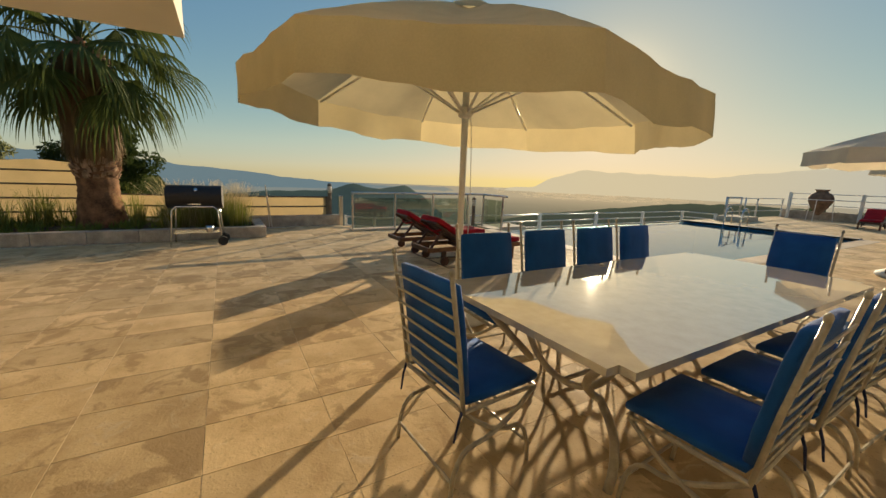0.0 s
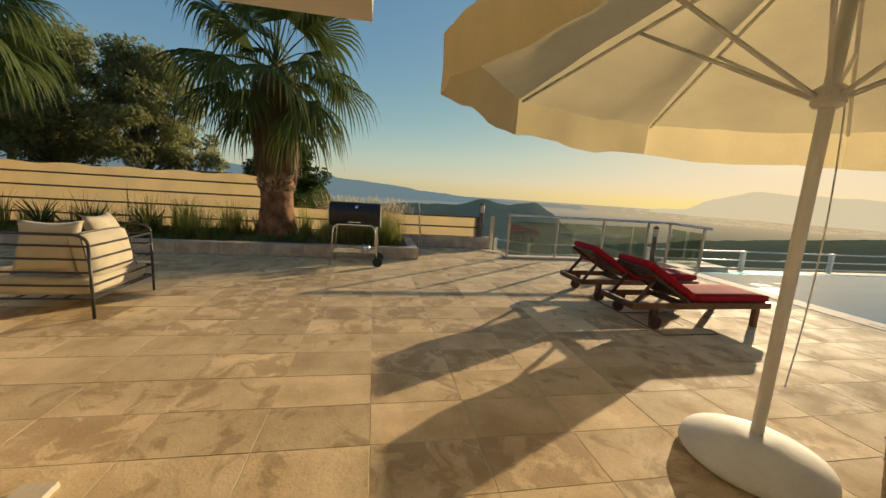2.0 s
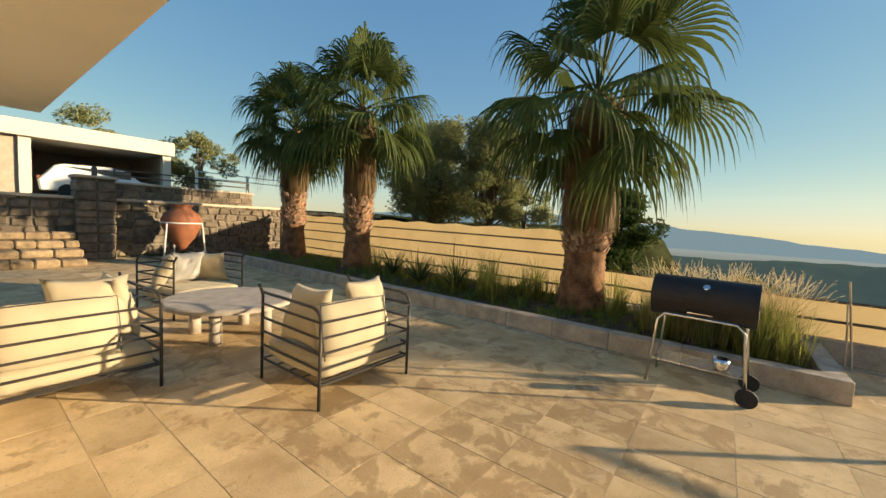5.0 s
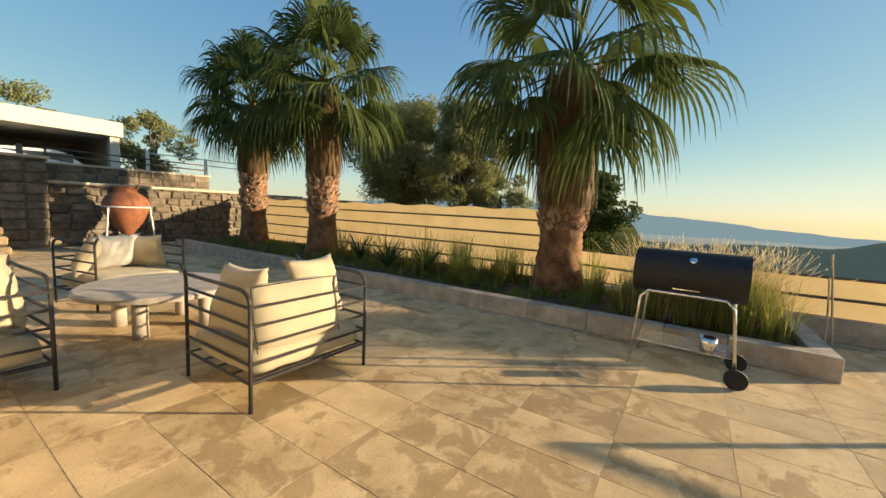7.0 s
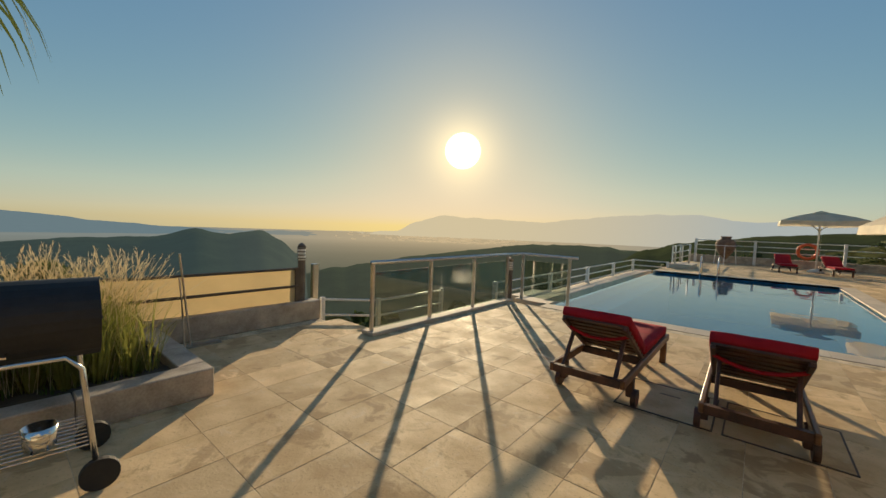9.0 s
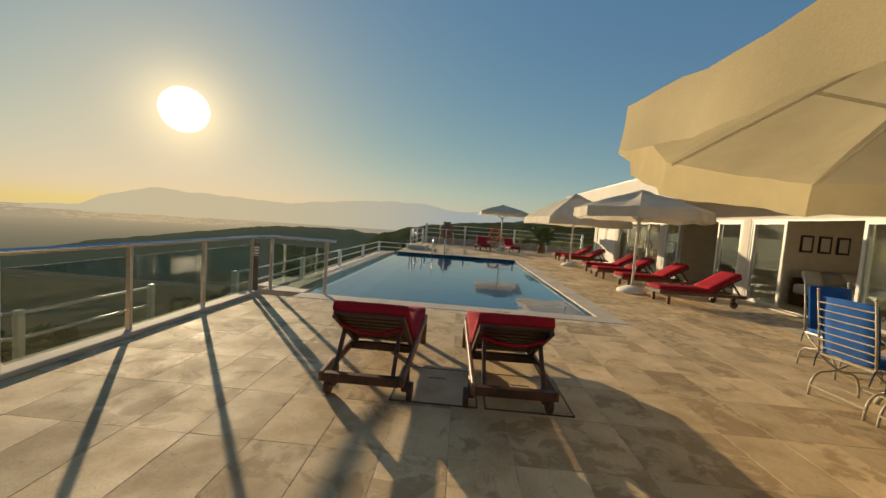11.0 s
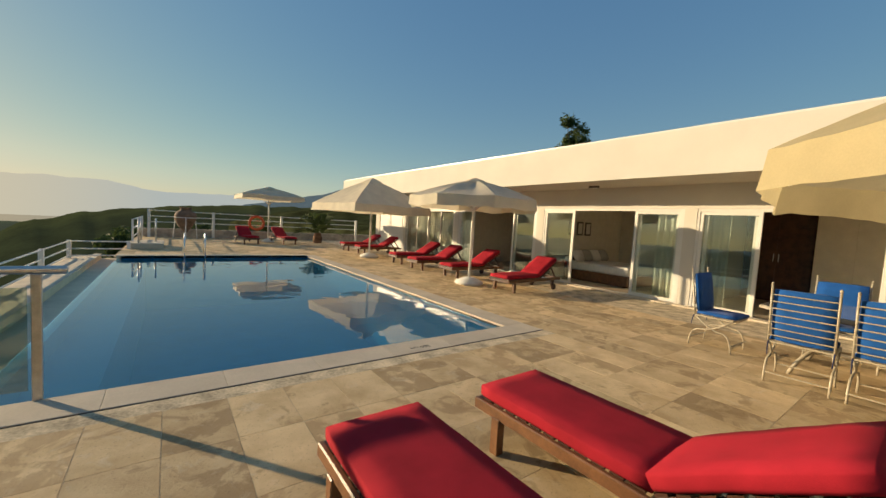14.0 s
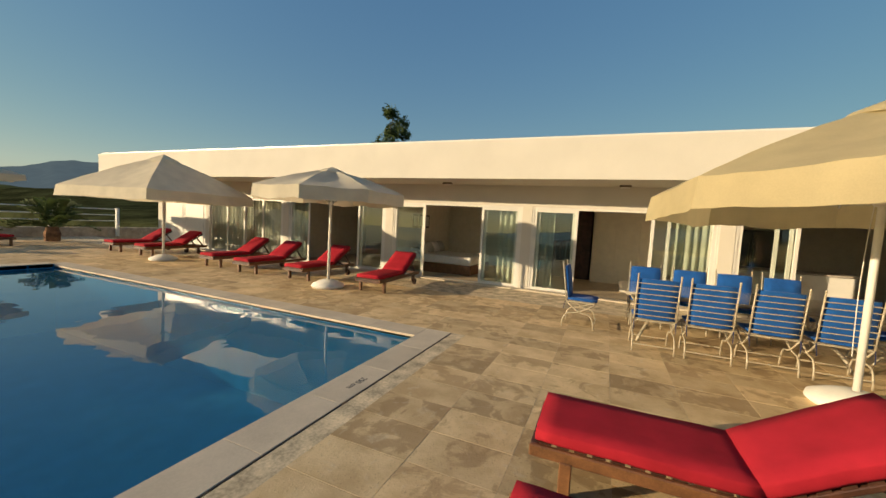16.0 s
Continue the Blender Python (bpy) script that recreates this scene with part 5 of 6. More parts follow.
def fan_leaf(rng, az, elev, size, stalk, dry=False):
    """A fan palm leaf: arching stalk, webbed folded blade, split tips that hang down."""
    bm = nb()
    a0, e0 = radians(az), radians(elev)
    out = Vector((math.cos(a0), math.sin(a0), 0))
    side = Vector((-math.sin(a0), math.cos(a0), 0))
    way = out * math.cos(e0) + Vector((0, 0, math.sin(e0)))
    sag = 0.16 * stalk * max(0.1, math.cos(e0))
    end = way * stalk - Vector((0, 0, sag))
    tube(bm, curve((0, 0, 0), way * stalk * 0.55 + Vector((0, 0, sag * 0.4)), end, 6), 0.022, 5, 0.011)
    fore = (way - Vector((0, 0, 0.34 * math.cos(e0)))).normalized()
    roll = rng.uniform(-0.35, 0.35)
    up = side.cross(fore).normalized() * -1
    if up.z < 0:
        up = -up
    side, up = side * math.cos(roll) + up * math.sin(roll), up * math.cos(roll) - side * math.sin(roll)
    n = 34
    step = radians(212) / (n - 1)
    for i in range(n):
        a = -radians(106) + step * i
        d = (fore * math.cos(a) + side * math.sin(a) - up * 0.42 * abs(math.sin(a))).normalized()
        across = (side * math.cos(a) - fore * math.sin(a)).normalized()
        long_ = size * (1.0 - 0.34 * (abs(a) / 1.85) ** 2) * rng.uniform(0.88, 1.08)
        hang = rng.uniform(0.55, 1.0) * (1.5 if dry else 1.0)
        twist = rng.uniform(-0.5, 0.5)
        prev = None
        for k in range(8):
            t = k / 7
            tip = max(0.0, t - 0.42) / 0.58
            c = end + d * long_ * (t - 0.20 * tip * tip) - Vector((0, 0, hang * long_ * 0.55 * tip * tip))
            web = long_ * t * step * 0.52
            wide = web if t < 0.5 else long_ * 0.5 * step * 0.52 * (1 - tip ** 1.5 * 0.96)
            s = across + up * twist * tip
            fold = up * (-0.45 * wide)
            v = (bm.verts.new(c - s * wide), bm.verts.new(c + fold), bm.verts.new(c + s * wide))
            if prev:
                bm.faces.new((prev[0], prev[1], v[1], v[0]))
                bm.faces.new((prev[1], prev[2], v[2], v[1]))
            prev = v
    return bm


def palm(m, h, trunk_r, size, stalk, seed, label, count, cut_top, shag):
    """Fan palm: bare lower trunk, a collar of cut leaf bases up to cut_top, then shag or hanging leaves."""
    rng = random.Random(seed)
    root = thing("palm_tree", label, "palm tree", m, "palms in the planter")
    prof = [(1.22, -0.15), (1.14, 0.1), (1.0, 0.45), (0.9, 0.8), (0.9, 1.05), (1.0, 1.12), (0.92, cut_top), (0.86, cut_top + 0.3), (0.6, h - 0.4), (0.2, h + 0.02)]
    bm = nb()
    fine = []
    for (r0, z0), (r1, z1) in zip(prof, prof[1:]):
        k = max(2, int((z1 - z0) / 0.05))
        fine += [(trunk_r * (r0 + (r1 - r0) * i / k), z0 + (z1 - z0) * i / k) for i in range(k)]
    lathe(bm, fine + [(trunk_r * prof[-1][0], prof[-1][1])], 26)
    for v in bm.verts:
        a = math.atan2(v.co.y, v.co.x)
        k = 1 + 0.07 * noise.noise(Vector((math.cos(a) * 3, math.sin(a) * 3, v.co.z * 7 + seed))) + 0.025 * math.sin(v.co.z * 55 + 3 * math.sin(a * 2))
        v.co.x *= k
        v.co.y *= k
    part("trunk", bm, BARK, root, "red-brown ringed trunk", smooth=True)
    # collar of cut leaf bases
    bm = nb()
    for i in range(int(170 * (cut_top - 1.0) / 0.5)):
        a, z = rng.uniform(0, 2 * math.pi), rng.uniform(1.0, cut_top)
        radial = Vector((math.cos(a), math.sin(a), 0))
        p = radial * trunk_r * 0.9 + Vector((0, 0, z))
        d = (radial * rng.uniform(0.35, 1.0) + Vector((0, 0, 1))).normalized()
        s = Vector((-math.sin(a), math.cos(a), 0)) * rng.uniform(0.025, 0.05)
        long_ = rng.uniform(0.07, 0.15)
        q = [bm.verts.new(c) for c in (p - s, p + s, p + d * long_ + s * 0.6, p + d * long_ - s * 0.6)]
        back = [bm.verts.new(c.co + radial * 0.022) for c in q]
        bm.faces.new(q)
        bm.faces.new(back[::-1])
        for i2 in range(4):
            bm.faces.new((q[i2], back[i2], back[(i2 + 1) % 4], q[(i2 + 1) % 4]))
    tagged(part("leaf_stubble", bm, STUB, root, "pale stubs of cut leaf stalks"), kind="stuff")
    # hanging dead leaves round the upper trunk
    bm = nb()
    for i in range(2600):
        a = rng.uniform(0, 2 * math.pi)
        z = rng.uniform(cut_top + 0.35, h - 0.15)
        r = trunk_r * rng.uniform(0.85, 0.95 + shag * 0.3)
        long_ = min(rng.uniform(0.35, 0.8), z - cut_top + rng.uniform(-0.05, 0.12))
        radial = Vector((math.cos(a), math.sin(a), 0))
        p = radial * r + Vector((0, 0, z))
        s = Vector((-math.sin(a), math.cos(a), 0)) * rng.uniform(0.006, 0.02)
        lean = radial * rng.uniform(-0.03, 0.07) + s * rng.uniform(-3, 3)
        e, mid = p + lean - Vector((0, 0, long_)), p + lean * 0.8 - Vector((0, 0, long_ * 0.5))
        v = [bm.verts.new(c) for c in (p - s, p + s, mid + s, mid - s, e)]
        bm.faces.new((v[0], v[1], v[2], v[3]))
        bm.faces.new((v[3], v[2], v[4]))
    tagged(part("skirt", bm, FROND_DRY, root, "hanging dead straw-brown leaves"), kind="stuff")
    for i in range(count):
        t = i / (count - 1)
        elev = 84 - 116 * t ** 0.95 + rng.uniform(-8, 8)
        az = i * 137.5 + rng.uniform(-12, 12)
        dry = elev < -30 and rng.random() < 0.4
        low = max(0.0, -elev) / 60
        long_ = stalk * (1.0 - 0.3 * low) * rng.uniform(0.85, 1.1)
        leaf = fan_leaf(rng, az, elev, size * (1.0 - 0.25 * low) * rng.uniform(0.9, 1.08), long_, dry)
        part("frond", leaf, FROND_DRY if dry else FROND, root, m=pose(0, 0, h - 0.28 * t))
    return root


palm(pose(-7.0, -9.0, 0.15), 3.68, 0.37, 1.28, 1.2, 1, "tall fan palm with shaggy brown trunk in the planter", 30, 1.32, 1.0)
palm(pose(-7.05, -15.0, 0.15), 4.3, 0.36, 1.32, 1.15, 2, "fan palm with bright green sunlit leaves in the planter", 34, 1.9, 0.6)
palm(pose(-7.1, -18.2, 0.15), 4.1, 0.36, 1.3, 1.1, 3, "fan palm beside the stone wall", 34, 2.0, 0.6)


def tuft(bm, rng, x, y, z, h, n, spread, w=0.006):
    for i in range(n):
        a = rng.uniform(0, 2 * math.pi)
        lean = rng.uniform(0.05, spread)
        hh = h * rng.uniform(0.6, 1.1)
        d = Vector((math.cos(a), math.sin(a), 0))
        s = Vector((-d.y, d.x, 0)) * w
        base = Vector((x, y, z)) + d * rng.uniform(0, 0.08)
        mid = base + d * lean * 0.4 * hh + Vector((0, 0, hh * 0.6))
        tip = base + d * lean * hh * 1.1 + Vector((0, 0, hh * (1 - 0.25 * lean)))
        v = [bm.verts.new(c) for c in (base - s, base + s, mid + s * 0.8, mid - s * 0.8, tip)]
        bm.faces.new((v[0], v[1], v[2], v[3]))
        bm.faces.new((v[3], v[2], v[4]))


rng = random.Random(11)
bm = nb()
for i in range(520):
    y = rng.uniform(-6.4, -19.0)
    x = rng.uniform(-5.85, -7.6)
    tuft(bm, rng, x, y, 0.15, rng.uniform(0.1, 0.26), 14, 0.8)
solid("grass", bm, GRASS, "green ornamental grass filling the planter", "grass", kind="stuff")
bm = nb()
for cy, cx in ((-10.4, -6.5), (-11.5, -6.6), (-12.6, -6.7), (-8.0, -6.6), (-13.7, -6.8), (-10.9, -7.0), (-9.9, -6.9)):
    for k in range(10):
        tuft(bm, rng, cx + rng.uniform(-0.4, 0.4), cy + rng.uniform(-0.45, 0.45), 0.15, rng.uniform(0.45, 0.95), 26, 0.5)
for k in range(80):
    tuft(bm, rng, rng.uniform(-5.9, -6.8), rng.uniform(-6.3, -7.8), 0.15, rng.uniform(0.5, 0.85), 34, 0.75, 0.005)
solid("grass", bm, CLUMP, "tall yellow-green grass clumps among the low grass", "grass", kind="stuff")
bm = nb()
for k in range(520):
    x, y = rng.uniform(-5.9, -6.8), rng.uniform(-6.3, -7.85)
    h = rng.uniform(0.62, 0.95)
    a = rng.uniform(0, 2 * math.pi)
    lean = rng.uniform(0.1, 0.75)
    d = Vector((math.cos(a), math.sin(a), 0))
    p = [Vector((x, y, 0.2)), Vector((x, y, 0.2)) + d * lean * 0.22 + Vector((0, 0, h * 0.65)), Vector((x, y, 0.2)) + d * lean * 0.62 + Vector((0, 0, h * (1 - 0.12 * lean)))]
    tube(bm, p, 0.0018, 3, 0.0012, False)
    way = (p[2] - p[1]).normalized()
    for f in range(16):
        q = p[2] + way * (0.012 * f - 0.1)
        u = Vector((rng.gauss(0, 1), rng.gauss(0, 1), rng.gauss(0, 1))).normalized()
        e = q + way * 0.03 + u * 0.02
        s_ = way.cross(u).normalized() * 0.0028
        bm.faces.new([bm.verts.new(c) for c in (q - s_, q + s_, e)])
solid("plume_grass", bm, DRY_GRASS, "golden feathery plumes of fountain grass glowing in the sun", "grass", kind="stuff")


def leafy(bm, rng, c, rad, n, size):
    for i in range(n):
        d = Vector((rng.gauss(0, 1), rng.gauss(0, 1), rng.gauss(0, 1))).normalized()
        p = Vector(c) + Vector((d.x * rad[0], d.y * rad[1], d.z * rad[2])) * rng.uniform(0.55, 1.05)
        u = Vector((rng.gauss(0, 1), rng.gauss(0, 1), rng.gauss(0, 1))).normalized()
        w = u.orthogonal().normalized() * size * 0.4
        u = u * size * rng.uniform(0.7, 1.3)
        v = [bm.verts.new(q) for q in (p - u, p + w, p + u, p - w)]
        bm.faces.new(v)


def tree(m, h, crown, seed, material, label, leaf=0.09, clumps=26, per=190, trunk=0.16, low=0.3, name="tree"):
    rng = random.Random(seed)
    root = thing(name, label, name, m)
    bm = nb()
    tube(bm, [(0, 0, -0.2), (0.05, 0.03, h * 0.2), (-0.05, 0.05, h * 0.42), (0.02, 0, h * 0.7)], trunk, 8, trunk * 0.4)
    centres = []
    for k in range(clumps):
        a = rng.uniform(0, 2 * math.pi)
        z = h * rng.uniform(low, 0.97)
        f = math.sin(math.pi * min(1, max(0.05, (z / h - low * 0.7) / (1.05 - low * 0.7)))) ** 0.6
        r = crown * f * rng.uniform(0.2, 0.95)
        c = (r * math.cos(a), r * math.sin(a), z)
        centres.append(c)
        if k % 2 == 0:
            tube(bm, curve((0, 0, h * 0.25), (c[0] * 0.3, c[1] * 0.3, z * 0.7), c, 5), trunk * 0.4, 5, 0.012, False)
    part("trunk", bm, BARK_TREE, root, "dark trunk and limbs", smooth=True)
    bm = nb()
    for c in centres:
        s = crown * rng.uniform(0.2, 0.36)
        leafy(bm, rng, c, (s, s, s * 0.8), per, leaf)
    tagged(part("crown", bm, material, root, "loose leafy crown"), kind="stuff")
    return root


tree(pose(-15.2, -18.9, -0.2), 6.4, 2.7, 21, OLIVE_LEAF, "grey-green olive tree behind the fence", 0.085, 90, 360)
tree(pose(-16.4, -21.2, 0.3), 6.2, 2.4, 22, OLIVE_LEAF, "dark olive tree behind the fence", 0.085, 80, 360)
tree(pose(-15.0, -15.6, -0.2), 6.2, 1.9, 23, OLIVE_LEAF, "sunlit olive tree behind the fence", 0.08, 80, 360)
tree(pose(-19.5, -16.0, -0.9), 4.6, 1.9, 24, OLIVE_LEAF, "low olive tree beyond the garden", 0.11, 22, 200)
tree(pose(-18.9, -11.55, -0.75), 4.05, 2.2, 25, BUSH_LEAF, "dense dark green bush beyond the low fence", 0.11, 44, 330, 0.07, 0.12, "bush")
tree(pose(-9.2, -31.5, 1.6), 4.0, 1.9, 26, OLIVE_LEAF, "olive tree beside the carport", 0.11, 24, 200)
tree(pose(-6.4, -41.0, 1.6), 5.9, 2.4, 27, OLIVE_LEAF, "tree crown above the carport roof", 0.12, 20, 170)
tree(pose(13.2, 8.6, 0.2), 7.7, 1.2, 28, BUSH_LEAF, "dark leafy tree top showing above the roof", 0.15, 40, 70, 0.12, 0.4)
tree(pose(15.5, 11.5, 0.4), 5.6, 1.3, 29, BUSH_LEAF, "dark tree behind the house", 0.12, 14, 150)
# shrubs on the slope below the terrace
rng = random.Random(31)
for i in range(34):
    x, y = -rng.uniform(9.5, 34), rng.uniform(-7, 14)
    tree(pose(x, y, ground_z(x, y)), rng.uniform(1.2, 2.6), rng.uniform(0.8, 1.6), 40 + i, BUSH_LEAF, "rounded dark shrub on the slope", 0.12, 12, 110, 0.05, 0.1, "bush")
for i in range(12):
    x, y = rng.uniform(-9, 9), rng.uniform(22, 34)
    tree(pose(x, y, ground_z(x, y)), rng.uniform(1.6, 3.2), rng.uniform(1.0, 1.9), 60 + i, BUSH_LEAF, "dark shrub beyond the end wall", 0.14, 12, 110, 0.06, 0.1, "bush")
# rosette plants
for x, y in ((-6.3, -12.1), (-6.6, -13.2), (-6.3, -11.2)):
    rr = random.Random(int(-y * 10))
    root = thing("yucca", "small dark spiky rosette plant in the bed", "plant", pose(x, y, 0.15), "rosettes in the bed")
    for k in range(26):
        a, e = rr.uniform(0, 2 * math.pi), rr.uniform(0.3, 1.2)
        d = Vector((math.cos(a) * math.cos(e), math.sin(a) * math.cos(e), math.sin(e)))
        part("leaf", tube(nb(), [(0, 0, 0.1), d * 0.25 + Vector((0, 0, 0.2)), d * 0.5 + Vector((0, 0, 0.2))], 0.016, 4, 0.002, False), BUSH_LEAF, root)

# ---- stone walls, steps and carport to the south ----
wall = thing("stone_wall", "rough grey rubble stone retaining wall", "wall")
wall["kind"] = "structure"
part("core", slab(-8.3, 5.0, -21.5, -21.06, -0.3, 1.62), MORTAR, wall)
part("coping", slab(-8.4, 5.0, -21.55, -20.98, 1.62, 1.7, bevel=0.015, seg=1), COPING, wall, "flat pale coping stones")
part("pillar_core", slab(-3.2, -2.45, -21.4, -20.75, 0.0, 2.2), MORTAR, wall)
rng = random.Random(8)
stone_bm = nb()
z = 0.0
count = 0
while z < 1.6:
    hgt = rng.uniform(0.16, 0.27)
    x = -8.3 - rng.uniform(0, 0.2)
    while x < 4.8:
        w = rng.uniform(0.2, 0.5)
        if not (-3.25 < x + w / 2 < -2.4):
            y = -21.02 + rng.uniform(0.0, 0.05)
            if count < 250 and x < -0.5:
                jz = rng.uniform(-0.045, 0.045) if z > 0.05 and z + hgt < 1.5 else 0.0
                b = slab(x + 0.01, x + w - 0.01, -21.1, y, z + 0.008 + jz, min(1.61, z + hgt - 0.008 + jz * 0.6), bevel=0.035, seg=1)
                for v in b.verts:
                    v.co += Vector((noise.noise(v.co * 5), 0.3 * noise.noise(v.co * 7), noise.noise(v.co * 5 + Vector((9, 0, 0))))) * 0.05
                part("stone", b, RUBBLE_PIECE, wall)
                count += 1
            else:
                box(stone_bm, x + 0.012, x + w - 0.012, -21.1, y, z + 0.012, min(1.61, z + hgt - 0.012))
        x += w
    z += hgt
tagged(part("stonework", stone_bm, RUBBLE, wall), kind="stuff")
z = 0.0
while z < 2.15:
    hgt = rng.uniform(0.18, 0.3)
    for x0, x1 in ((-3.24, -2.85), (-2.84, -2.42)):
        part("stone", slab(x0, x1, -21.42, -20.71 + rng.uniform(0, 0.03), z, min(2.2, z + hgt - 0.012), bevel=0.03, seg=1), RUBBLE_PIECE, wall)
    z += hgt
part("pillar_cap", slab(-3.3, -2.38, -21.45, -20.66, 2.2, 2.27, bevel=0.02, seg=1), COPING, wall)
solid("bollard_lamp", lathe(nb(), [(0.06, 2.27), (0.06, 2.5), (0.03, 2.54)], 12), LAMP_POST, "bronze lamp head on the stone pillar", "lamp", pose(-2.85, -21.05, 0))
steps = thing("stone_steps", "broad rough stone steps up to the drive, coloured golden as if sunlit", "steps")
rng = random.Random(19)
for k in range(4):
    x = -2.4
    y0 = -19.3 - 0.42 * k
    while x < 1.2:
        w = min(rng.uniform(0.28, 0.55), 1.2 - x)
        block = slab(x + 0.006, x + w - 0.006, -21.0, y0 + rng.uniform(-0.02, 0.02), 0.19 * k, 0.19 * (k + 1) - 0.006 + rng.uniform(-0.008, 0.008), bevel=0.03, seg=1)
        for v in block.verts:
            v.co += Vector((0.3 * noise.noise(v.co * 5), noise.noise(v.co * 6), 0.4 * noise.noise(v.co * 5 + Vector((3, 0, 0))))) * 0.035
        part("step_stone", block, STEP_STONE, steps)
        x += w
guard("upper_railing", [(-7.3, -21.65), (-5.3, -21.65), (-3.4, -21.65)], 2.19, (2.55, 2.38), 2.58, RAIL_DARK, "thin dark railing on the stone wall", 0.04)
drive_wall = thing("wall_drive", "grey stone block wall beside the drive", "wall")
drive_wall["kind"] = "structure"
part("core", slab(-7.35, -3.3, -21.75, -21.56, 1.6, 2.14), MORTAR, drive_wall)
rng = random.Random(23)
for k in range(3):
    x = -7.4
    while x < -3.35:
        w = min(rng.uniform(0.3, 0.6), -3.3 - x)
        part("stone", slab(x + 0.006, x + w - 0.006, -21.6, -21.53 + rng.uniform(0, 0.02), 1.6 + 0.18 * k, 1.6 + 0.18 * (k + 1) - 0.01, bevel=0.015, seg=1), RUBBLE_PIECE, drive_wall)
        x += w
part("coping", slab(-7.45, -3.28, -21.8, -21.5, 2.14, 2.2, bevel=0.01, seg=1), COPING, drive_wall, "pale flat coping")
guard("drive_railing", [(-11.6, -26.0), (-9.3, -26.0), (-7.1, -26.0)], 1.6, (3.15, 2.9), 3.2, RAIL_WHITE, "white railing along the drive", 0.1)

carport = thing("carport", "flat-roofed white carport on the upper drive", "carport")
part("roof", slab(-7.4, 6.5, -36.5, -29.6, 4.05, 4.7, bevel=0.01, seg=1), PLASTER, carport, "thick white flat roof")
for x in (-7.3, -2.5, 2.6):
    part("pillar", slab(x, x + 0.35, -30.2, -29.8, 1.6, 4.05), PLASTER, carport)
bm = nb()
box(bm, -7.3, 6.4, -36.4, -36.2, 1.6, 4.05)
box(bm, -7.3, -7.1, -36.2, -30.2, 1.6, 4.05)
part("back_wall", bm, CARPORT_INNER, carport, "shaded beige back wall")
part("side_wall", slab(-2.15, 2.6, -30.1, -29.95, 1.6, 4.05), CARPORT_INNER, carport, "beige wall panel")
solid("road", slab(-14.0, 7.0, -40.0, -21.5, 1.5, 1.62), GROUT, "upper gravel drive", "drive", kind="structure")

car = thing("car", "white estate car parked under the carport roof", "car", pose(-5.0, -30.4, 1.62, 0, 0, 172))
bm = nb()
prof = [(-2.2, 0.35), (-2.25, 0.75), (-2.1, 0.95), (-1.75, 1.42), (-1.5, 1.5), (0.2, 1.52), (0.5, 1.45), (1.1, 1.0), (2.0, 0.88), (2.25, 0.7), (2.25, 0.35)]
sides = []
for yy, k in ((-0.88, 0.97), (-0.8, 1.0), (0.8, 1.0), (0.88, 0.97)):
    sides.append([bm.verts.new((x * k, yy * (1.0 if z < 1.0 else 0.84), z)) for x, z in prof])
for a, b in zip(sides, sides[1:]):
    for j in range(len(prof)):
        bm.faces.new((a[j], b[j], b[(j + 1) % len(prof)], a[(j + 1) % len(prof)]))
bm.faces.new(sides[0])
bm.faces.new(sides[-1][::-1])
part("body", bm, CAR_PAINT, car, "glossy white bodywork")
for s in (-1, 1):
    part("side_window", slab(-1.6, 0.75, 0.735 * s - 0.03 if s > 0 else -0.765, 0.765 if s > 0 else -0.735, 1.05, 1.4, bevel=0.01, seg=1), CAR_GLASS, car)
    for x in (-1.35, 1.35):
        wheel = part("wheel", tube(nb(), [(x, 0.86 * s - 0.1, 0.32), (x, 0.86 * s + 0.03, 0.32)], 0.32, 20), RUBBER, car)
        part("rim", tube(nb(), [(x, 0.895 * s - 0.01, 0.32), (x, 0.895 * s + 0.01, 0.32)], 0.19, 16), CHROME, wheel)
    part("tail_light", slab(-2.27, -2.13, 0.62 * s - 0.12, 0.62 * s + 0.12, 0.78, 0.94, bevel=0.01, seg=1), TERRACOTTA, car, "red tail light")
part("rear_window", slab(-0.02, 0.02, -0.62, 0.62, -0.22, 0.22, bevel=0.01, seg=1), CAR_GLASS, car, m=pose(-1.95, 0, 1.18, 0, 36, 0))


def amphora(m, h, material, label, stand=True):
    root = thing("amphora", label, "jar", m)
    prof = [(0.05, 0.0), (0.12, 0.1), (0.26, 0.3), (0.36, 0.52), (0.38, 0.66), (0.32, 0.8), (0.2, 0.88), (0.17, 0.93), (0.22, 0.98), (0.22, 1.0), (0.15, 0.96), (0.1, 0.8)]
    part("jar", lathe(nb(), [(r * h, z * h + (0.28 if stand else 0)) for r, z in prof], 30), material, root, smooth=True)
    if stand:
        ring = part("stand", tube(nb(), [(0.38 * h * math.cos(a), 0.38 * h * math.sin(a), 0.28 + 0.6 * h) for a in (2 * math.pi * k / 20 for k in range(21))], 0.02, 6), RAIL_WHITE, root, "white iron ring stand", smooth=True)
        for k in range(3):
            a = radians(30 + 120 * k)
            part("leg", tube(nb(), [(0.38 * h * math.cos(a), 0.38 * h * math.sin(a), 0.28 + 0.6 * h), (0.46 * h * math.cos(a), 0.46 * h * math.sin(a), 0.0)], 0.02, 6), RAIL_WHITE, ring)
    return root


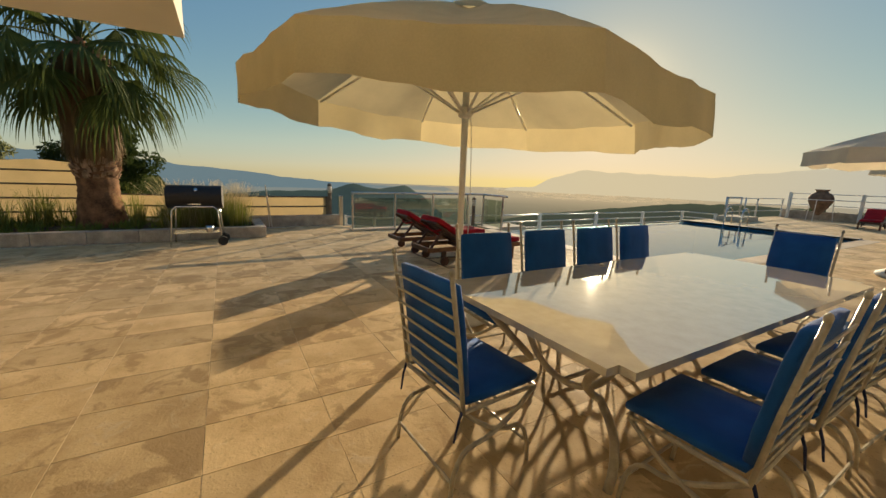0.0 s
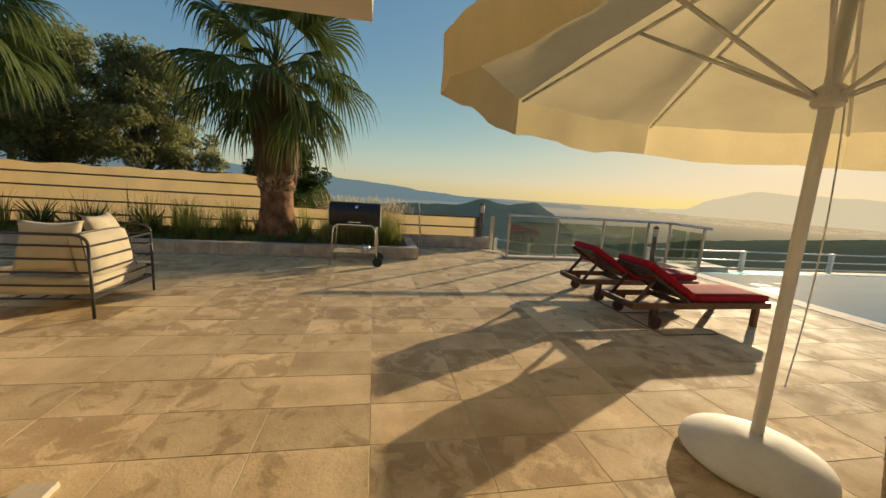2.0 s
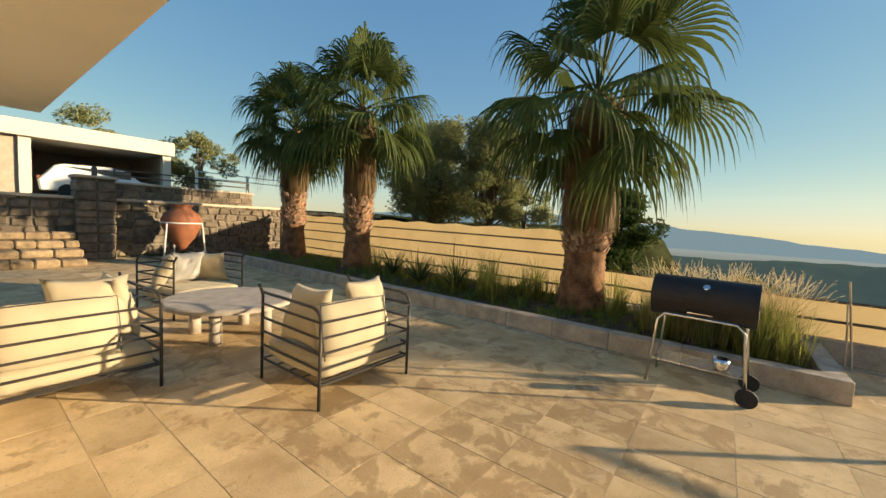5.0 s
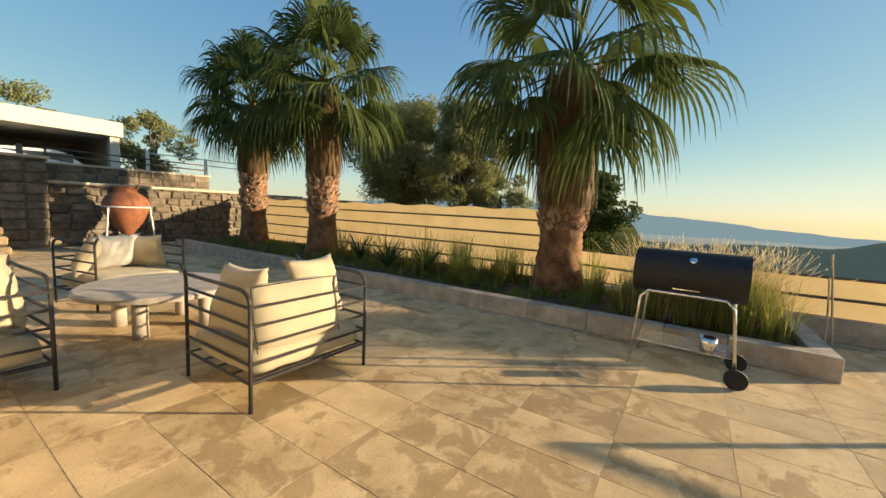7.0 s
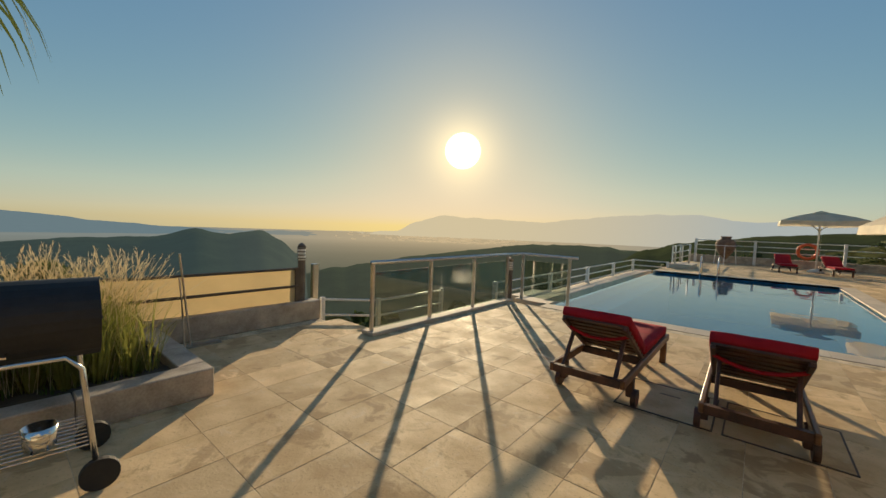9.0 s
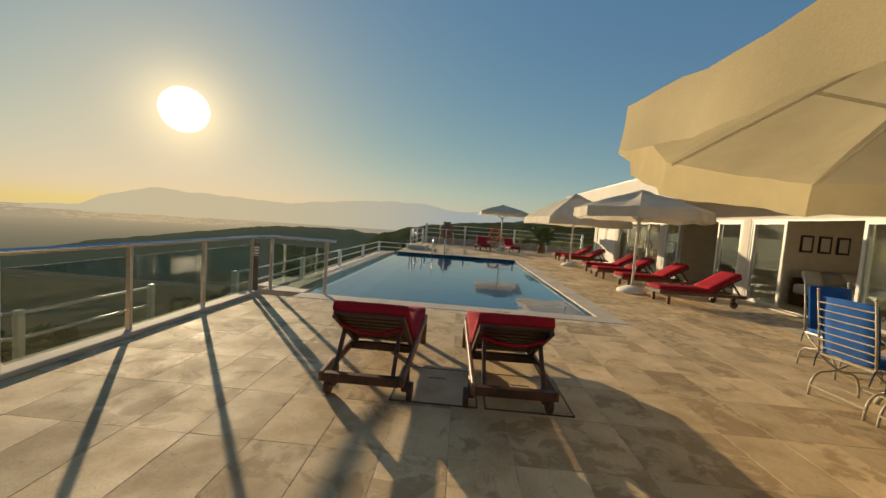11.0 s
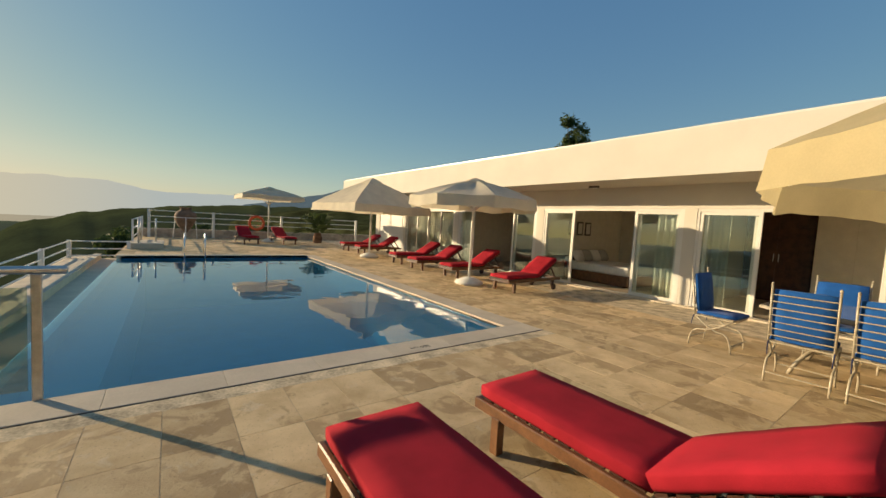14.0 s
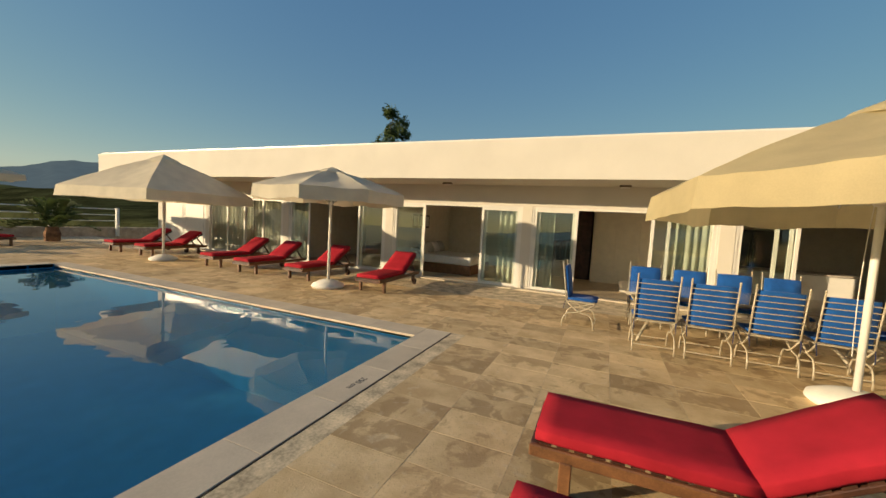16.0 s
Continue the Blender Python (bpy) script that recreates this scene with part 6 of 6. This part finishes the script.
amphora(pose(-4.55, -19.9, 0), 1.35, TERRACOTTA, "big terracotta jar in a white iron stand")
amphora(pose(-3.45, 18.6, 0.0), 1.25, OLD_CLAY, "weathered clay jar in a stand at the end wall")
solid("waste_bin", slab(-0.2, 0.2, -0.2, 0.2, 0.0, 0.6, bevel=0.03), SIGN_GREEN, "small green plastic bin by the carport", "bin", pose(-4.75, -24.0, 1.62))
bm = tube(nb(), [(0.36 * math.cos(a), 0, 0.36 * math.sin(a)) for a in (2 * math.pi * k / 24 for k in range(25))], 0.075, 10)
solid("lifebuoy", bm, LIFEBUOY, "orange lifebuoy hanging on the end railing", "lifebuoy", pose(-0.15, 19.3, 0.9), smooth=True)

# far end of the pool terrace
solid("wall_end", slab(-5.2, 9.9, 19.6, 19.85, -0.5, 0.42, bevel=0.01, seg=1), PLANTER, "low stone wall closing the far end", "wall", kind="structure")
guard("end_railing", [(-4.9, 19.5), (-2.2, 19.5), (1.2, 19.5), (3.4, 19.5), (5.8, 19.5)], 0.0, (1.3, 1.02, 0.74), 1.35, RAIL_WHITE, "white tube railing on the end wall", 0.12)
guard("side_railing", [(-5.15, 19.4), (-5.15, 16.4), (-5.15, 13.4)], 0.0, (0.98, 0.66, 0.36), 1.0, RAIL_WHITE, "white tube railing at the terrace edge", 0.06)
solid("plinth", slab(-5.2, -4.25, 12.6, 14.4, 0.0, 0.2, bevel=0.015, seg=1), COPING, "pale raised stone plinth by the pool", "plinth")
shower = thing("pool_railing", "steel handrail frame by the pool steps", "railing")
for x, y in ((-4.95, 12.8), (-4.95, 14.2), (-4.5, 13.5)):
    part("post", tube(nb(), [(x, y, 0.2), (x, y, 1.05)], 0.03, 8), STEEL, shower, smooth=True)
part("bar", tube(nb(), [(-4.95, 12.8, 1.03), (-4.95, 14.2, 1.03)], 0.022, 8), STEEL, shower, smooth=True)
part("bar", tube(nb(), [(-4.95, 12.8, 0.7), (-4.95, 14.2, 0.7)], 0.018, 8), STEEL, shower, smooth=True)
rr = random.Random(77)
cycad = thing("cycad", "dark spiky sago palm in the corner by the house", "plant", pose(2.6, 17.2, 0) @ Matrix.Scale(1.4, 4))
bm = nb()
for k in range(34):
    a, e = rr.uniform(0, 2 * math.pi), rr.uniform(0.05, 1.3)
    d = Vector((math.cos(a) * math.cos(e), math.sin(a) * math.cos(e), math.sin(e)))
    pts = curve((0, 0, 0.35), d * 0.6 + Vector((0, 0, 0.5)), d * 1.0 + Vector((0, 0, 0.2)), 8)
    tube(bm, pts, 0.012, 4, 0.004, False)
    s = Vector((-math.sin(a), math.cos(a), 0))
    for q in pts[2:]:
        for sg in (-1, 1):
            v = [bm.verts.new(c) for c in (q, q + s * sg * 0.2 + Vector((0, 0, 0.04)), q + s * sg * 0.19 - d * 0.05)]
            bm.faces.new(v)
part("leaves", bm, BUSH_LEAF, cycad)
part("stem", lathe(nb(), [(0.16, 0), (0.18, 0.2), (0.12, 0.4)], 14), BARK, cycad)
# leaning pole and hatch in the floor
root = thing("garden_tool", "thin metal pole standing on a flat foot by the planter", "tool", pose(-7.0, -5.72, 0))
part("pole", tube(nb(), [(0, 0, 0.01), (0.02, -0.06, 0.55), (0.05, -0.12, 1.08)], 0.012, 6), STEEL, root)
part("pole", tube(nb(), [(0, -0.06, 0.01), (-0.02, -0.08, 0.5), (-0.04, -0.1, 0.8)], 0.01, 6), STEEL, root)
part("foot", slab(-0.06, 0.06, -0.1, 0.3, 0.0, 0.015), STEEL, root)
hatch = thing("floor_hatch", "flush stone access covers with thin metal rims", "hatch")
for x0, x1 in ((-2.98, -2.3), (-2.22, -1.54)):
    part("cover", slab(x0, x1, -3.68, -2.98, 0.0, 0.006), TRAVERTINE, hatch)
    for a, b, c, d in ((x0 - 0.012, x0, -3.69, -2.97), (x1, x1 + 0.012, -3.69, -2.97), (x0, x1, -3.692, -3.68), (x0, x1, -2.98, -2.968)):
        part("rim", slab(a, b, c, d, 0.0, 0.009), RAIL_DARK, hatch)
    part("handle_slot", slab((x0 + x1) / 2 - 0.08, (x0 + x1) / 2 + 0.08, -3.2, -3.185, 0.0, 0.008), RAIL_DARK, hatch)

# depth marking on the coping
fc = bpy.data.curves.new("depth_mark", "FONT")
fc.body, fc.size, fc.align_x, fc.extrude = "250 cm", 0.09, "CENTER", 0.0015
mark = new("depth_mark", fc)
fc.materials.append(INK)
mark.matrix_basis = pose(-1.7, -0.2, 0.004, 0, 0, 180)
tagged(mark, "dark painted depth mark on the pool coping", "marking")

# ---- paving and coping pieces ----
TX, TY = 0.41, 0.63


def tile_mesh(w, h, seed, name="tile"):
    bm = slab(0.002, w - 0.002, 0.002, h - 0.002, -0.03, 0.0, bevel=0.0014, seg=1)
    rr = random.Random(seed)
    for v in bm.verts:
        v.co.x += rr.uniform(-0.0018, 0.0018)
        v.co.y += rr.uniform(-0.0018, 0.0018)
    return mesh_of(name, bm, TRAVERTINE)


tiles = [tile_mesh(TX, TY, k) for k in range(4)]
rest = nb()
rng = random.Random(3)


def paved(x, y):
    if x < WING_X + 0.1 and y < -3.95 and x > -5.52 and y > -20.9:
        return True
    if -7.2 < x < -5.5 and -5.98 < y < -3.95:
        return True
    if -5.9 < x < 4.7 and -8.3 < y < -0.38:
        return True
    if 0.36 < x < 4.7 and -0.4 < y < 19.5:
        return True
    return -5.2 < x < 0.36 and 10.4 < y < 19.5


for i in range(-18, 13):
    for j in range(-34, 42):
        x0, y0 = -2.09 + TX * i, -6.25 + TY * j
        cx, cy = x0 + TX / 2, y0 + TY / 2
        if not paved(cx, cy):
            continue
        y1 = y0 + TY
        if cx > -5.9 and y1 > -0.36 and cy < 0 and cx < 0.36:
            y1 = -0.362
        dz = rng.uniform(0.0, 0.0015)
        if -4.7 < cx < 1.6 and -10.2 < cy < -4.0 and y1 == y0 + TY:
            t = new("tile", tiles[rng.randrange(4)])
            t.parent = floor
            t.location = (x0, y0, dz)
        else:
            box(rest, x0 + 0.002, x0 + TX - 0.002, y0 + 0.002, y1 - 0.002, -0.03, dz)
tagged(part("paving", rest, TRAVERTINE_FAR, floor), kind="stuff")
x = -5.3
while x < 0.3:
    part("coping_stone", slab(x + 0.001, min(x + 0.8, 0.36) - 0.001, -0.36, POOL_Y0, -0.06, 0.004, bevel=0.003, seg=1), COPING, floor)
    x += 0.8
y = POOL_Y0
while y < 10.3:
    part("coping_stone", slab(POOL_X1, 0.36, y + 0.001, y + 0.8 - 0.001, -0.06, 0.004, bevel=0.003, seg=1), COPING, floor)
    y += 0.8
x = -5.3
while x < 0.0:
    part("coping_stone", slab(x + 0.003, min(x + 0.8, -0.05) - 0.003, POOL_Y1, POOL_Y1 + 0.36, -0.06, 0.045, bevel=0.008, seg=1), COPING, floor)
    x += 0.8
solid("drain_channel", slab(-5.3, 0.36, -0.372, -0.362, -0.02, 0.001), RAIL_DARK, "narrow dark drain slot beside the coping", "drain", kind="structure")
